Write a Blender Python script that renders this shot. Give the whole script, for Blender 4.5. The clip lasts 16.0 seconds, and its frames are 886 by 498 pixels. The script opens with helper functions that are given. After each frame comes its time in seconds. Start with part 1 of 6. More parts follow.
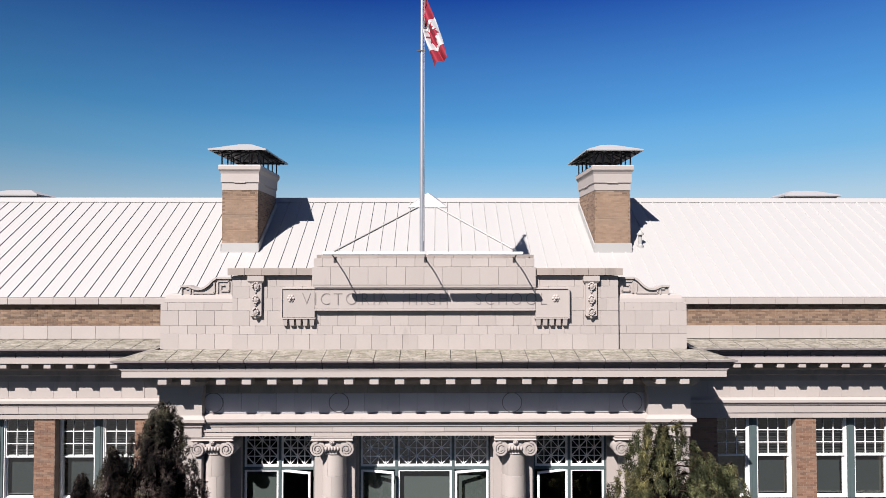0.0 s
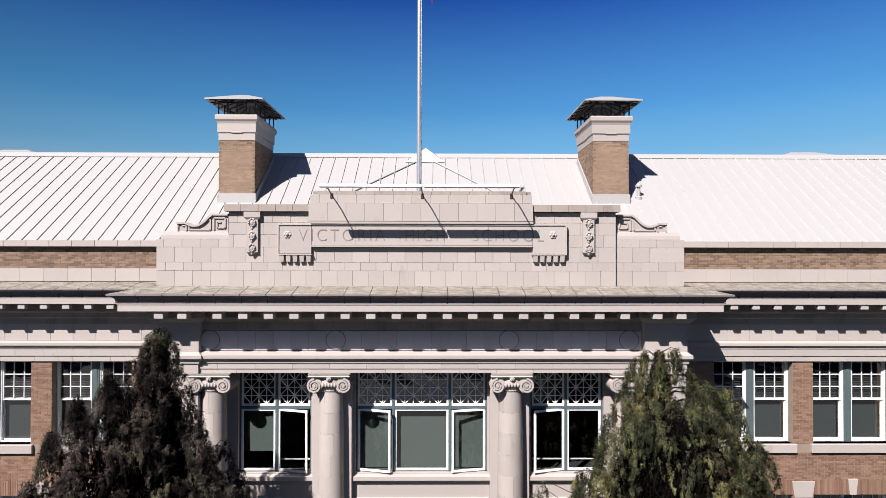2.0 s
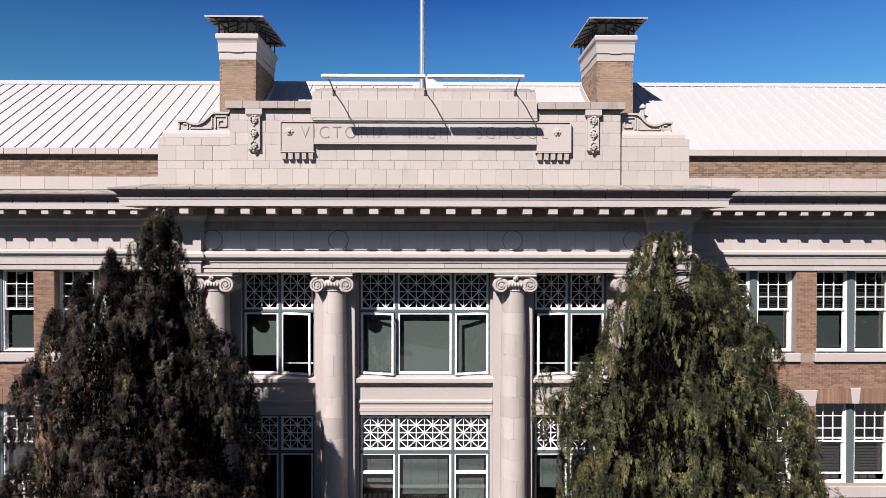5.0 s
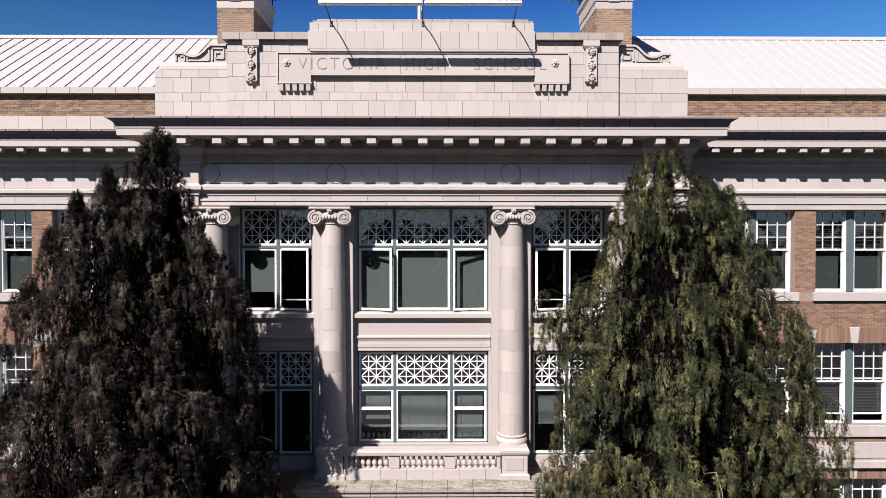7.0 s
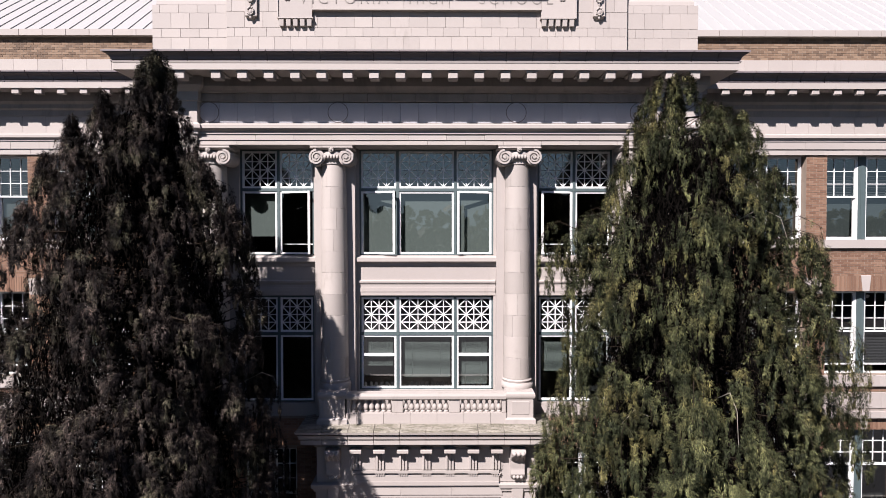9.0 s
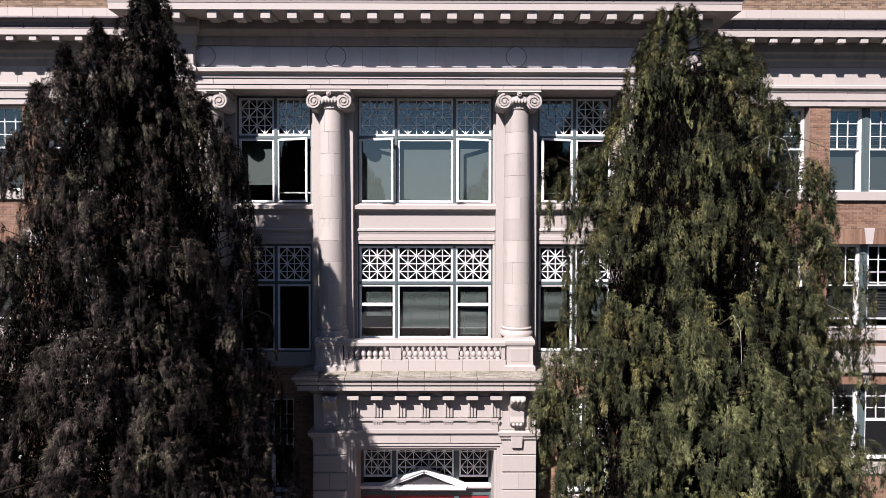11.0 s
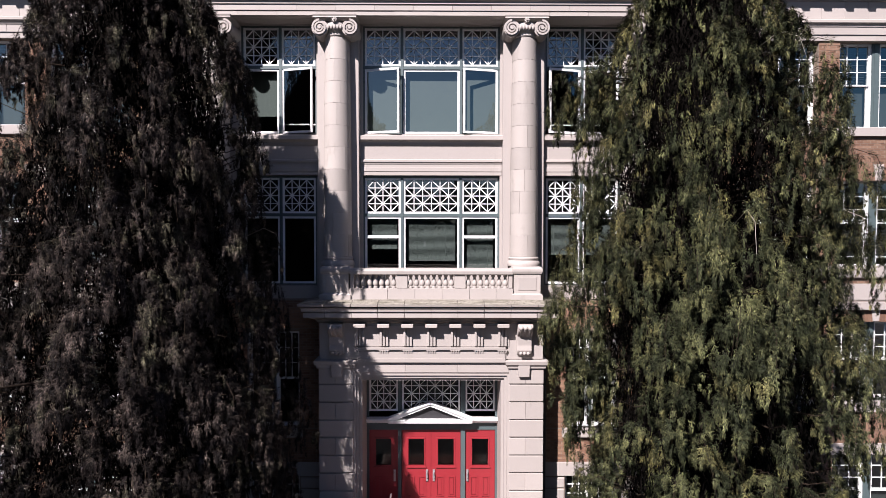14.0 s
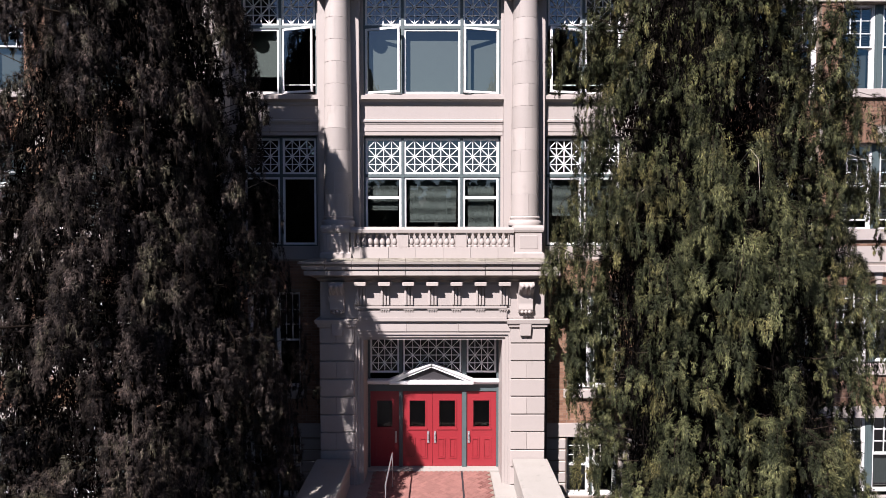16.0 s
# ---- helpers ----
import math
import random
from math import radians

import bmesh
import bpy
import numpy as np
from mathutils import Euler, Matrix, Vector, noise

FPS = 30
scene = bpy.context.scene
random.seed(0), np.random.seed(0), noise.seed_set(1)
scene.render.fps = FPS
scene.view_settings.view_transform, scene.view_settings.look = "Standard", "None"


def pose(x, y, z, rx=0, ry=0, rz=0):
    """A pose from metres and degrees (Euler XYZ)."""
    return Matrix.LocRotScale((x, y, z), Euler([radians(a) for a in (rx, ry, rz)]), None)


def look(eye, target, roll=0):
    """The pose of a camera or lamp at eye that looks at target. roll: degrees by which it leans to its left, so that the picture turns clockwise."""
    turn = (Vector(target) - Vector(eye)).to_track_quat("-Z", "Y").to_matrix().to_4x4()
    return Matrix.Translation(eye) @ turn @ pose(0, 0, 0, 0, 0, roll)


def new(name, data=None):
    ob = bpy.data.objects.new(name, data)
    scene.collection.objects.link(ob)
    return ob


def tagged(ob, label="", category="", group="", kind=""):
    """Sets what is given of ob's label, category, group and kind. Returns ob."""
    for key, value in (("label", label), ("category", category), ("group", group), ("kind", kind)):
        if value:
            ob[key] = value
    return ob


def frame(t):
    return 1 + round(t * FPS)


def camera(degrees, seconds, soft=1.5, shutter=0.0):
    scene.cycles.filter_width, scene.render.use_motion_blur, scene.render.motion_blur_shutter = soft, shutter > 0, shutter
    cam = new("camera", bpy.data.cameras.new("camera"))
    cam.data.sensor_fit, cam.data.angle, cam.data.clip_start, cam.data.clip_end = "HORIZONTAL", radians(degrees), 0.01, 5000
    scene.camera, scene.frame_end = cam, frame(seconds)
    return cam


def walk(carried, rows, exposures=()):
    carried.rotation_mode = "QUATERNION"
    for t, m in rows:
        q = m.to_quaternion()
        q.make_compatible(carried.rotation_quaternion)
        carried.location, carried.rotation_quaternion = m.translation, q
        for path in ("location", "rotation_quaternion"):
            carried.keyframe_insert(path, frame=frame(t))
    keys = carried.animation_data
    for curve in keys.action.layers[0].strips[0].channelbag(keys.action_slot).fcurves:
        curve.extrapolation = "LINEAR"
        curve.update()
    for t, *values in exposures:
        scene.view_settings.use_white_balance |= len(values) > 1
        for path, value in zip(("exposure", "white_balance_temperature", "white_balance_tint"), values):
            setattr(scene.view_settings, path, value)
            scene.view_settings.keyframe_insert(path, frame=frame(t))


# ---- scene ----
cam = camera(74.0, 16.0, soft=0.72)
PATH = [
    (0.0, (0.366, -17.036, 21.026), (0.381, -15.037, 21.078), 0.0),
    (0.5, (0.337, -17.03, 20.685), (0.353, -15.03, 20.727), 0.1),
    (1.0, (0.346, -17.006, 20.316), (0.361, -15.006, 20.348), 0.1),
    (1.5, (0.438, -16.973, 19.891), (0.455, -14.973, 19.918), 0.1),
    (2.0, (0.437, -16.947, 19.441), (0.454, -14.947, 19.467), 0.1),
    (2.5, (0.445, -16.89, 18.981), (0.461, -14.89, 19.001), 0.0),
    (3.0, (0.423, -16.881, 18.531), (0.439, -14.881, 18.544), 0.1),
    (3.5, (0.375, -16.859, 18.12), (0.392, -14.859, 18.123), 0.0),
    (4.0, (0.362, -16.846, 17.796), (0.377, -14.846, 17.78), 0.1),
    (6.5, (0.415, -16.843, 15.418), (0.43, -14.844, 15.405), 0.1),
    (7.0, (0.443, -16.838, 15.049), (0.456, -14.838, 15.025), 0.0),
    (7.5, (0.449, -16.82, 14.622), (0.46, -14.82, 14.597), 0.1),
    (8.0, (0.418, -16.747, 14.203), (0.43, -14.747, 14.179), 0.0),
    (8.5, (0.401, -16.625, 13.867), (0.413, -14.626, 13.832), 0.0),
    (9.0, (0.344, -16.513, 13.522), (0.355, -14.513, 13.48), 0.0),
    (11.5, (0.419, -16.343, 11.691), (0.429, -14.344, 11.646), 0.1),
    (12.0, (0.458, -16.326, 11.381), (0.467, -14.326, 11.331), 0.1),
    (12.5, (0.424, -16.287, 11.066), (0.436, -14.288, 11.015), 0.1),
    (13.0, (0.399, -16.256, 10.762), (0.41, -14.256, 10.711), 0.1),
    (13.5, (0.33, -16.249, 10.458), (0.341, -14.25, 10.404), 0.1),
    (14.0, (0.197, -16.252, 10.138), (0.208, -14.252, 10.084), 0.1),
    (14.5, (0.058, -16.247, 9.853), (0.068, -14.248, 9.799), 0.0),
    (15.0, (0.047, -16.253, 9.613), (0.056, -14.254, 9.556), -0.0),
    (15.5, (0.123, -16.232, 9.364), (0.132, -14.233, 9.301), -0.0),
    (16.0, (0.196, -16.22, 9.121), (0.204, -14.222, 9.053), 0.0),
]

# the clip's camera opens up a little as the bright sky and roof leave the picture
walk(cam, [(t, look(eye, target, roll)) for t, eye, target, roll in PATH],
     [(0.0, 1.34, 6450, 9), (4.0, 1.37, 6450, 10), (7.0, 1.45, 6450, 11), (9.0, 1.48, 6400, 12), (11.5, 1.54, 6350, 13), (16.0, 1.54, 6350, 14)])

# ---------------------------------------------------------------- world and sun
SUN = Vector((-0.64, -1.0, 1.19)).normalized()
world = bpy.data.worlds.new("sky")
scene.world = world
world.use_nodes = True
wn = world.node_tree
sky = wn.nodes.new("ShaderNodeTexSky")
sky.sky_type = "NISHITA"
sky.sun_disc = False
sky.sun_elevation = math.asin(SUN.z)
sky.sun_rotation = math.atan2(SUN.x, SUN.y)
sky.altitude = 20
sky.air_density, sky.dust_density, sky.ozone_density = 1.3, 0.1, 4.0
deep = wn.nodes.new("ShaderNodeHueSaturation")
deep.inputs["Saturation"].default_value = 1.45
deep.inputs["Hue"].default_value = 0.536
deep.inputs["Value"].default_value = 1.18
wn.links.new(sky.outputs["Color"], deep.inputs["Color"])
# clear cyan air lower down, pale haze over the horizon
way = wn.nodes.new("ShaderNodeTexCoord")
split = wn.nodes.new("ShaderNodeSeparateXYZ")
wn.links.new(way.outputs["Generated"], split.inputs[0])
air = deep.outputs["Color"]
for tint, stops in (((1.15, 5.1, 9.0, 1), ((0.0, 0.95), (0.115, 0.92), (0.17, 0.82), (0.26, 0.5), (0.42, 0.0))), ((6.4, 7.8, 8.8, 1), ((0.0, 0.9), (0.10, 0.75), (0.135, 0.40), (0.17, 0.16), (0.24, 0.0)))):
    fade = wn.nodes.new("ShaderNodeValToRGB")
    el = fade.color_ramp.elements
    for _ in range(3):
        el.new(0.5)
    for i, (at, v) in enumerate(stops):
        el[i].position = at
        el[i].color = (v, v, v, 1)
    wn.links.new(split.outputs["Z"], fade.inputs["Fac"])
    blend = wn.nodes.new("ShaderNodeMix")
    blend.data_type = "RGBA"
    blend.inputs[7].default_value = tint
    wn.links.new(fade.outputs["Color"], blend.inputs[0])
    wn.links.new(air, blend.inputs[6])
    air = blend.outputs[2]
# the blue is deepest at right angles to the sun and lightens opposite it
facing = wn.nodes.new("ShaderNodeVectorMath")
facing.operation = "DOT_PRODUCT"
facing.inputs[1].default_value = SUN
wn.links.new(way.outputs["Generated"], facing.inputs[0])
depth = wn.nodes.new("ShaderNodeMapRange")
for key, v in (("From Min", -0.52), ("From Max", 0.06), ("To Min", 1.2), ("To Max", 0.62)):
    depth.inputs[key].default_value = v
wn.links.new(facing.outputs["Value"], depth.inputs["Value"])
deepen = wn.nodes.new("ShaderNodeVectorMath")
deepen.operation = "SCALE"
wn.links.new(air, deepen.inputs[0])
wn.links.new(depth.outputs["Result"], deepen.inputs["Scale"])
air = deepen.outputs["Vector"]
# whiter and brighter air round the sun
near = wn.nodes.new("ShaderNodeMapRange")
for key, v in (("From Min", 0.30), ("From Max", 0.85), ("To Min", 0.0), ("To Max", 0.22)):
    near.inputs[key].default_value = v
wn.links.new(facing.outputs["Value"], near.inputs["Value"])
glare = wn.nodes.new("ShaderNodeMix")
glare.data_type = "RGBA"
glare.inputs[7].default_value = (9.0, 10.6, 11.4, 1)
wn.links.new(near.outputs["Result"], glare.inputs[0])
wn.links.new(air, glare.inputs[6])
air = glare.outputs[2]
wn.links.new(air, wn.nodes["Background"].inputs["Color"])
wn.nodes["Background"].inputs["Strength"].default_value = 0.0285
lamp = bpy.data.lights.new("sun", "SUN")
lamp.energy, lamp.angle, lamp.color = 5.0, radians(0.53), (1.0, 0.935, 0.92)
new("sun", lamp).matrix_world = look(SUN * 100, (0, 0, 0))


# ---------------------------------------------------------------- materials
class Nodes:
    """Short hand for building one node material."""

    def __init__(self, name, rough=0.8, metal=0.0):
        self.m = bpy.data.materials.new(name)
        self.m.use_nodes = True
        self.t = self.m.node_tree
        self.b = self.t.nodes["Principled BSDF"]
        self.b.inputs["Roughness"].default_value = rough
        self.b.inputs["Metallic"].default_value = metal

    def n(self, kind, **kw):
        node = self.t.nodes.new("ShaderNode" + kind)
        for k, v in kw.items():
            node.inputs[k.replace("_", " ")].default_value = v
        return node

    def link(self, a, b):
        self.t.links.new(a, b)

    def place(self):
        return self.n("NewGeometry").outputs["Position"]

    def noise(self, scale, detail=4.0, rough=0.55, stretch=None, src=None):
        v = src or self.place()
        if stretch:
            mp = self.n("Mapping")
            mp.inputs["Scale"].default_value = stretch
            self.link(v, mp.inputs["Vector"])
            v = mp.outputs["Vector"]
        nz = self.n("TexNoise", Scale=scale, Detail=detail, Roughness=rough)
        self.link(v, nz.inputs["Vector"])
        return nz.outputs["Fac"]

    def ramp(self, fac, *stops):
        r = self.n("ValToRGB")
        e = r.color_ramp.elements
        while len(e) < len(stops):
            e.new(0.5)
        for el, (p, c) in zip(e, stops):
            el.position = p
            el.color = (*c, 1) if len(c) == 3 else c
        self.link(fac, r.inputs["Fac"])
        return r.outputs["Color"]

    def mix(self, fac, a, b, mode="MIX"):
        x = self.n("Mix")
        x.data_type, x.blend_type = "RGBA", mode
        for idx, v in ((0, fac), (6, a), (7, b)):
            s = x.inputs[idx]
            if isinstance(v, (int, float)):
                s.default_value = v
            elif isinstance(v, tuple):
                s.default_value = (*v, 1)
            else:
                self.link(v, s)
        return x.outputs[2]

    def colour(self, c):
        s = self.b.inputs["Base Color"]
        if isinstance(c, tuple):
            s.default_value = (*c, 1)
        else:
            self.link(c, s)

    def bump(self, fac, strength=0.3, dist=0.01):
        bp = self.n("Bump", Strength=strength, Distance=dist)
        self.link(fac, bp.inputs["Height"])
        self.link(bp.outputs["Normal"], self.b.inputs["Normal"])

    def vary(self, lo, hi):
        """A grey from each object's own random number."""
        return self.ramp(self.n("ObjectInfo").outputs["Random"], (0.0, (lo,) * 3), (1.0, (hi,) * 3))


def stone(name, light, dark, stain, stain_at=0.62, rough=0.75, spots=False, vary=(0.94, 1.05)):
    """Glazed cream terracotta: tone by piece, fine grain, streaked stains."""
    k = Nodes(name, rough)
    base = k.mix(k.noise(1.6, 5), dark, light)
    base = k.mix(1.0, base, k.vary(*vary), "MULTIPLY")
    streak = k.noise(2.2, 6, 0.65, (1.0, 1.0, 0.28))
    base = k.mix(k.ramp(streak, (stain_at, (0, 0, 0)), (0.86, (0.8,) * 3)), base, stain)
    if spots:
        spot = k.noise(5.5, 8, 0.7)
        base = k.mix(k.ramp(spot, (0.66, (0, 0, 0)), (0.71, (0.9,) * 3)), base, (0.05, 0.042, 0.036))
    grain = k.noise(38, 3)
    base = k.mix(0.25, base, k.ramp(grain, (0.3, (0.75,) * 3), (0.7, (1.0,) * 3)), "MULTIPLY")
    k.colour(base)
    k.bump(grain, 0.15, 0.006)
    return k.m


def brickwork(name, a, b, c):
    """Brick for single bricks: tone by object and by island."""
    k = Nodes(name, 0.9)
    g = k.n("NewGeometry")
    isl = k.ramp(g.outputs["Random Per Island"], (0.0, a), (0.5, b), (1.0, c))
    obj = k.ramp(k.n("ObjectInfo").outputs["Random"], (0.0, (0.85,) * 3), (1.0, (1.1,) * 3))
    col = k.mix(1.0, isl, obj, "MULTIPLY")
    col = k.mix(0.5, col, k.ramp(k.noise(60, 4), (0.3, (0.55,) * 3), (0.75, (1.15,) * 3)), "MULTIPLY")
    col = k.mix(0.45, col, k.ramp(k.noise(0.9, 5), (0.3, (0.7,) * 3), (0.7, (1.1,) * 3)), "MULTIPLY")
    k.colour(col)
    k.bump(k.noise(90, 3), 0.4, 0.006)
    return k.m


def paint(name, c, rough=0.5, wear=0.12):
    k = Nodes(name, rough)
    col = k.mix(k.ramp(k.noise(5, 5), (0.45, (0, 0, 0)), (0.8, (wear * 3,) * 3)), c, tuple(v * 0.55 for v in c))
    k.colour(col)
    k.bump(k.noise(60, 2), 0.08, 0.004)
    return k.m


STONE = stone("terracotta", (0.298, 0.264, 0.243), (0.270, 0.237, 0.217), (0.15, 0.128, 0.110))
STONE_SPOT = stone("spotted_terracotta", (0.298, 0.264, 0.243), (0.270, 0.237, 0.217), (0.15, 0.128, 0.110), spots=True)
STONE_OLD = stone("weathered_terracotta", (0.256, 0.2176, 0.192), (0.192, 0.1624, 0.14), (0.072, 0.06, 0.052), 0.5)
FRIEZE = stone("frieze_terracotta", (0.345, 0.340, 0.362), (0.312, 0.306, 0.326), (0.19, 0.172, 0.170), 0.62)
GUTTER = stone("gutter_terracotta", (0.150, 0.126, 0.128), (0.115, 0.096, 0.098), (0.06, 0.050, 0.050), 0.55)
COLUMN = stone("column_terracotta", (0.310, 0.276, 0.252), (0.262, 0.230, 0.208), (0.15, 0.128, 0.110), 0.58, vary=(0.84, 1.06))
JOINT = paint("mortar_joint", (0.185, 0.157, 0.138), 0.95)
# darker stone tone standing for the shade inside cut letters
LETTER = paint("incised_letter", (0.165, 0.144, 0.132), 0.9)
MORTAR = paint("brick_mortar", (0.176, 0.136, 0.105), 0.95)
BRICK_TAN = brickwork("tan_brick", (0.104, 0.064, 0.041), (0.178, 0.112, 0.071), (0.236, 0.158, 0.105))
BRICK_RED = brickwork("red_brick", (0.138, 0.069, 0.042), (0.184, 0.101, 0.063), (0.230, 0.135, 0.088))
WHITE = paint("white_paint", (0.62, 0.61, 0.60), 0.45, 0.05)
TEAL = paint("teal_paint", (0.056, 0.0768, 0.0784), 0.5)
RED = paint("red_door_paint", (0.2, 0.0152, 0.0208), 0.4, 0.06)
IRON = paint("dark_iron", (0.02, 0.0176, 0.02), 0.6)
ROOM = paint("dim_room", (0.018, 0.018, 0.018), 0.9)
SHADE = paint("roller_shade_cloth", (0.072, 0.084, 0.079), 0.8, 0.04)
SHADE_DARK = paint("dark_shade_cloth", (0.024, 0.030, 0.030), 0.8, 0.04)
BLIND = paint("dark_blind_slat", (0.016, 0.016, 0.017), 0.7, 0.04)
CONCRETE = stone("concrete", (0.288, 0.268, 0.244), (0.224, 0.208, 0.184), (0.128, 0.116, 0.1), 0.6, 0.9)
BARK = paint("bark", (0.022, 0.016, 0.012), 1.0, 0.3)
BARK.node_tree.nodes["Principled BSDF"].inputs["Specular IOR Level"].default_value = 0.05
# near-black paint stands for the deep shade in the crowns' gaps
SHADE_BRUSH = paint("dead_brush", (0.0042, 0.0036, 0.0032), 1.0, 0.3)
SHADE_BRUSH.node_tree.nodes["Principled BSDF"].inputs["Specular IOR Level"].default_value = 0.0
PALEBARK = paint("bleached_twig", (0.24, 0.208, 0.176), 0.9, 0.2)


def moss_top():
    k = Nodes("mossy_cornice_tiles", 0.9)
    base = k.mix(k.noise(1.2, 6), (0.188, 0.168, 0.138), (0.275, 0.249, 0.210))
    grime = k.ramp(k.noise(4.5, 9, 0.75, (0.6, 2.2, 1.0)), (0.43, (0, 0, 0)), (0.60, (1, 1, 1)))
    base = k.mix(grime, base, (0.098, 0.088, 0.062))
    lichen = k.ramp(k.noise(30, 8, 0.75, (0.5, 1.2, 1.0)), (0.52, (0, 0, 0)), (0.60, (1, 1, 1)))
    base = k.mix(lichen, base, (0.045, 0.040, 0.033))
    k.colour(base)
    k.bump(k.noise(25, 5), 0.7, 0.02)
    return k.m


def metal_roof():
    k = Nodes("white_metal_roof", 0.4)
    col = k.mix(k.noise(0.7, 5, 0.6, (1.0, 0.25, 0.25)), (0.256, 0.249, 0.240), (0.277, 0.269, 0.259))
    k.colour(col)
    return k.m


def galvanised():
    k = Nodes("galvanised_pole", 0.35, 0.7)
    k.colour(k.mix(k.noise(9, 4), (0.336, 0.336, 0.352), (0.48, 0.48, 0.496)))
    return k.m


def dull_metal():
    k = Nodes("dull_metal_sheet", 0.6, 0.2)
    k.colour(k.mix(k.noise(6, 5), (0.20, 0.195, 0.20), (0.34, 0.33, 0.335)))
    return k.m


def glass(name="window_glass", ior=2.5):
    k = Nodes(name, 0.05)
    k.t.nodes.remove(k.b)
    tr = k.n("BsdfTransparent")
    tr.inputs["Color"].default_value = (0.62, 0.68, 0.66, 1)
    gl = k.n("BsdfGlossy", Roughness=0.02)
    gl.inputs["Color"].default_value = (0.95, 0.97, 0.97, 1)
    fr = k.n("Fresnel", IOR=ior)
    wob = k.n("Bump", Strength=0.05, Distance=0.01)
    k.link(k.noise(1.4, 2), wob.inputs["Height"])
    k.link(wob.outputs["Normal"], gl.inputs["Normal"])
    mx = k.n("MixShader")
    k.link(fr.outputs["Fac"], mx.inputs[0])
    k.link(tr.outputs[0], mx.inputs[1])
    k.link(gl.outputs[0], mx.inputs[2])
    k.link(mx.outputs[0], k.t.nodes["Material Output"].inputs["Surface"])
    return k.m


def leaf_mat(name, a, b, c, other):
    """Foliage: tone by leaf, by strand and by bough, its contrast raised to imitate lit plumes and dark hollows; other:
    the tint of scattered browner or greener boughs.
    """
    k = Nodes(name, 0.6)
    g = k.n("NewGeometry")
    # noise patches of yellower young growth, brightened further as painted highlights on plumes
    lit_young = k.ramp(k.noise(2.2, 3), (0.44, (0, 0, 0)), (0.68, (1, 1, 1)))
    col = k.mix(lit_young, k.mix(g.outputs["Random Per Island"], a, b), k.mix(g.outputs["Random Per Island"], b, c))
    col = k.mix(1.0, col, k.ramp(g.outputs["Random Per Island"], (0.0, (0.82,) * 3), (0.7, (1.0,) * 3), (1.0, (1.25,) * 3)), "MULTIPLY")
    # upright streaks vary the strands and imitate shading between them
    col = k.mix(0.7, col, k.ramp(k.noise(9, 2, 0.5, (1.0, 1.0, 0.22)), (0.35, (0.4,) * 3), (0.68, (1.75,) * 3)), "MULTIPLY")
    col = k.mix(k.ramp(k.noise(1.1, 3), (0.52, (0, 0, 0)), (0.62, (1, 1, 1))), col, k.mix(1.0, col, other, "MULTIPLY"))
    k.colour(col)
    k.b.inputs["Specular IOR Level"].default_value = 0.04
    return k.m


def dark_ground_mat():
    k = Nodes("worn_asphalt", 0.95)
    k.colour(k.mix(k.noise(4, 8), (0.0125, 0.0115, 0.0118), (0.024, 0.022, 0.0225)))
    k.bump(k.noise(60, 4), 0.8, 0.03)
    return k.m


MOSS, ROOFING, GALV, GALV_DULL = moss_top(), metal_roof(), galvanised(), dull_metal()
GLASS, DOORGLASS = glass(), glass("door_glass", 1.45)
LEAF = leaf_mat("weeping_foliage", (0.0090, 0.0100, 0.0062), (0.0295, 0.0335, 0.0172), (0.164, 0.164, 0.0740), (1.0, 0.88, 0.80))
LEAF_DARK = leaf_mat("dark_weeping_foliage", (0.0042, 0.0034, 0.0033), (0.0104, 0.0083, 0.0078), (0.128, 0.0985, 0.0840), (0.85, 1.0, 0.78))
LEAF_FAR = leaf_mat("far_foliage", (0.030, 0.036, 0.024), (0.050, 0.058, 0.038), (0.085, 0.092, 0.058), (1.0, 0.9, 0.8))
DARK_GROUND = dark_ground_mat()
PAVE = brickwork("paving_brick", (0.136, 0.0496, 0.04), (0.188, 0.076, 0.0624), (0.24, 0.112, 0.092))
FLAGRED, FLAGWHITE = paint("red_cloth", (0.23, 0.0066, 0.022), 0.8), paint("white_cloth", (0.48, 0.472, 0.464), 0.8)

# ---------------------------------------------------------------- mesh helpers
MESHES = {}


def quad_box(bm, x0, x1, y0, y1, z0, z1):
    vs = [bm.verts.new((x, y, z)) for x in (x0, x1) for y in (y0, y1) for z in (z0, z1)]
    for f in ((0, 1, 3, 2), (4, 6, 7, 5), (0, 4, 5, 1), (2, 3, 7, 6), (0, 2, 6, 4), (1, 5, 7, 3)):
        bm.faces.new([vs[i] for i in f])
    return vs


def soften(bm, w=0.012, seg=1):
    bmesh.ops.recalc_face_normals(bm, faces=bm.faces)
    bmesh.ops.bevel(bm, geom=bm.edges[:], offset=w, segments=seg, affect="EDGES", profile=0.6, clamp_overlap=True)
    return bm


def mesh_of(name, bm, material, smooth=False):
    bmesh.ops.recalc_face_normals(bm, faces=bm.faces)
    me = bpy.data.meshes.new(name)
    bm.to_mesh(me)
    bm.free()
    me.materials.append(material)
    if smooth:
        me.shade_smooth()
        me.set_sharp_from_angle(angle=radians(38))
    return me


def mossy(me):
    """Gives the upward faces of a cornice tile their lichen."""
    me.materials.append(MOSS)
    for p in me.polygons:
        if p.normal.z > 0.5:
            p.material_index = 1
    return me


def part(name, bm, material, parent, label="", smooth=False):
    ob = new(name, mesh_of(name, bm, material, smooth))
    ob.parent = parent
    return tagged(ob, label)


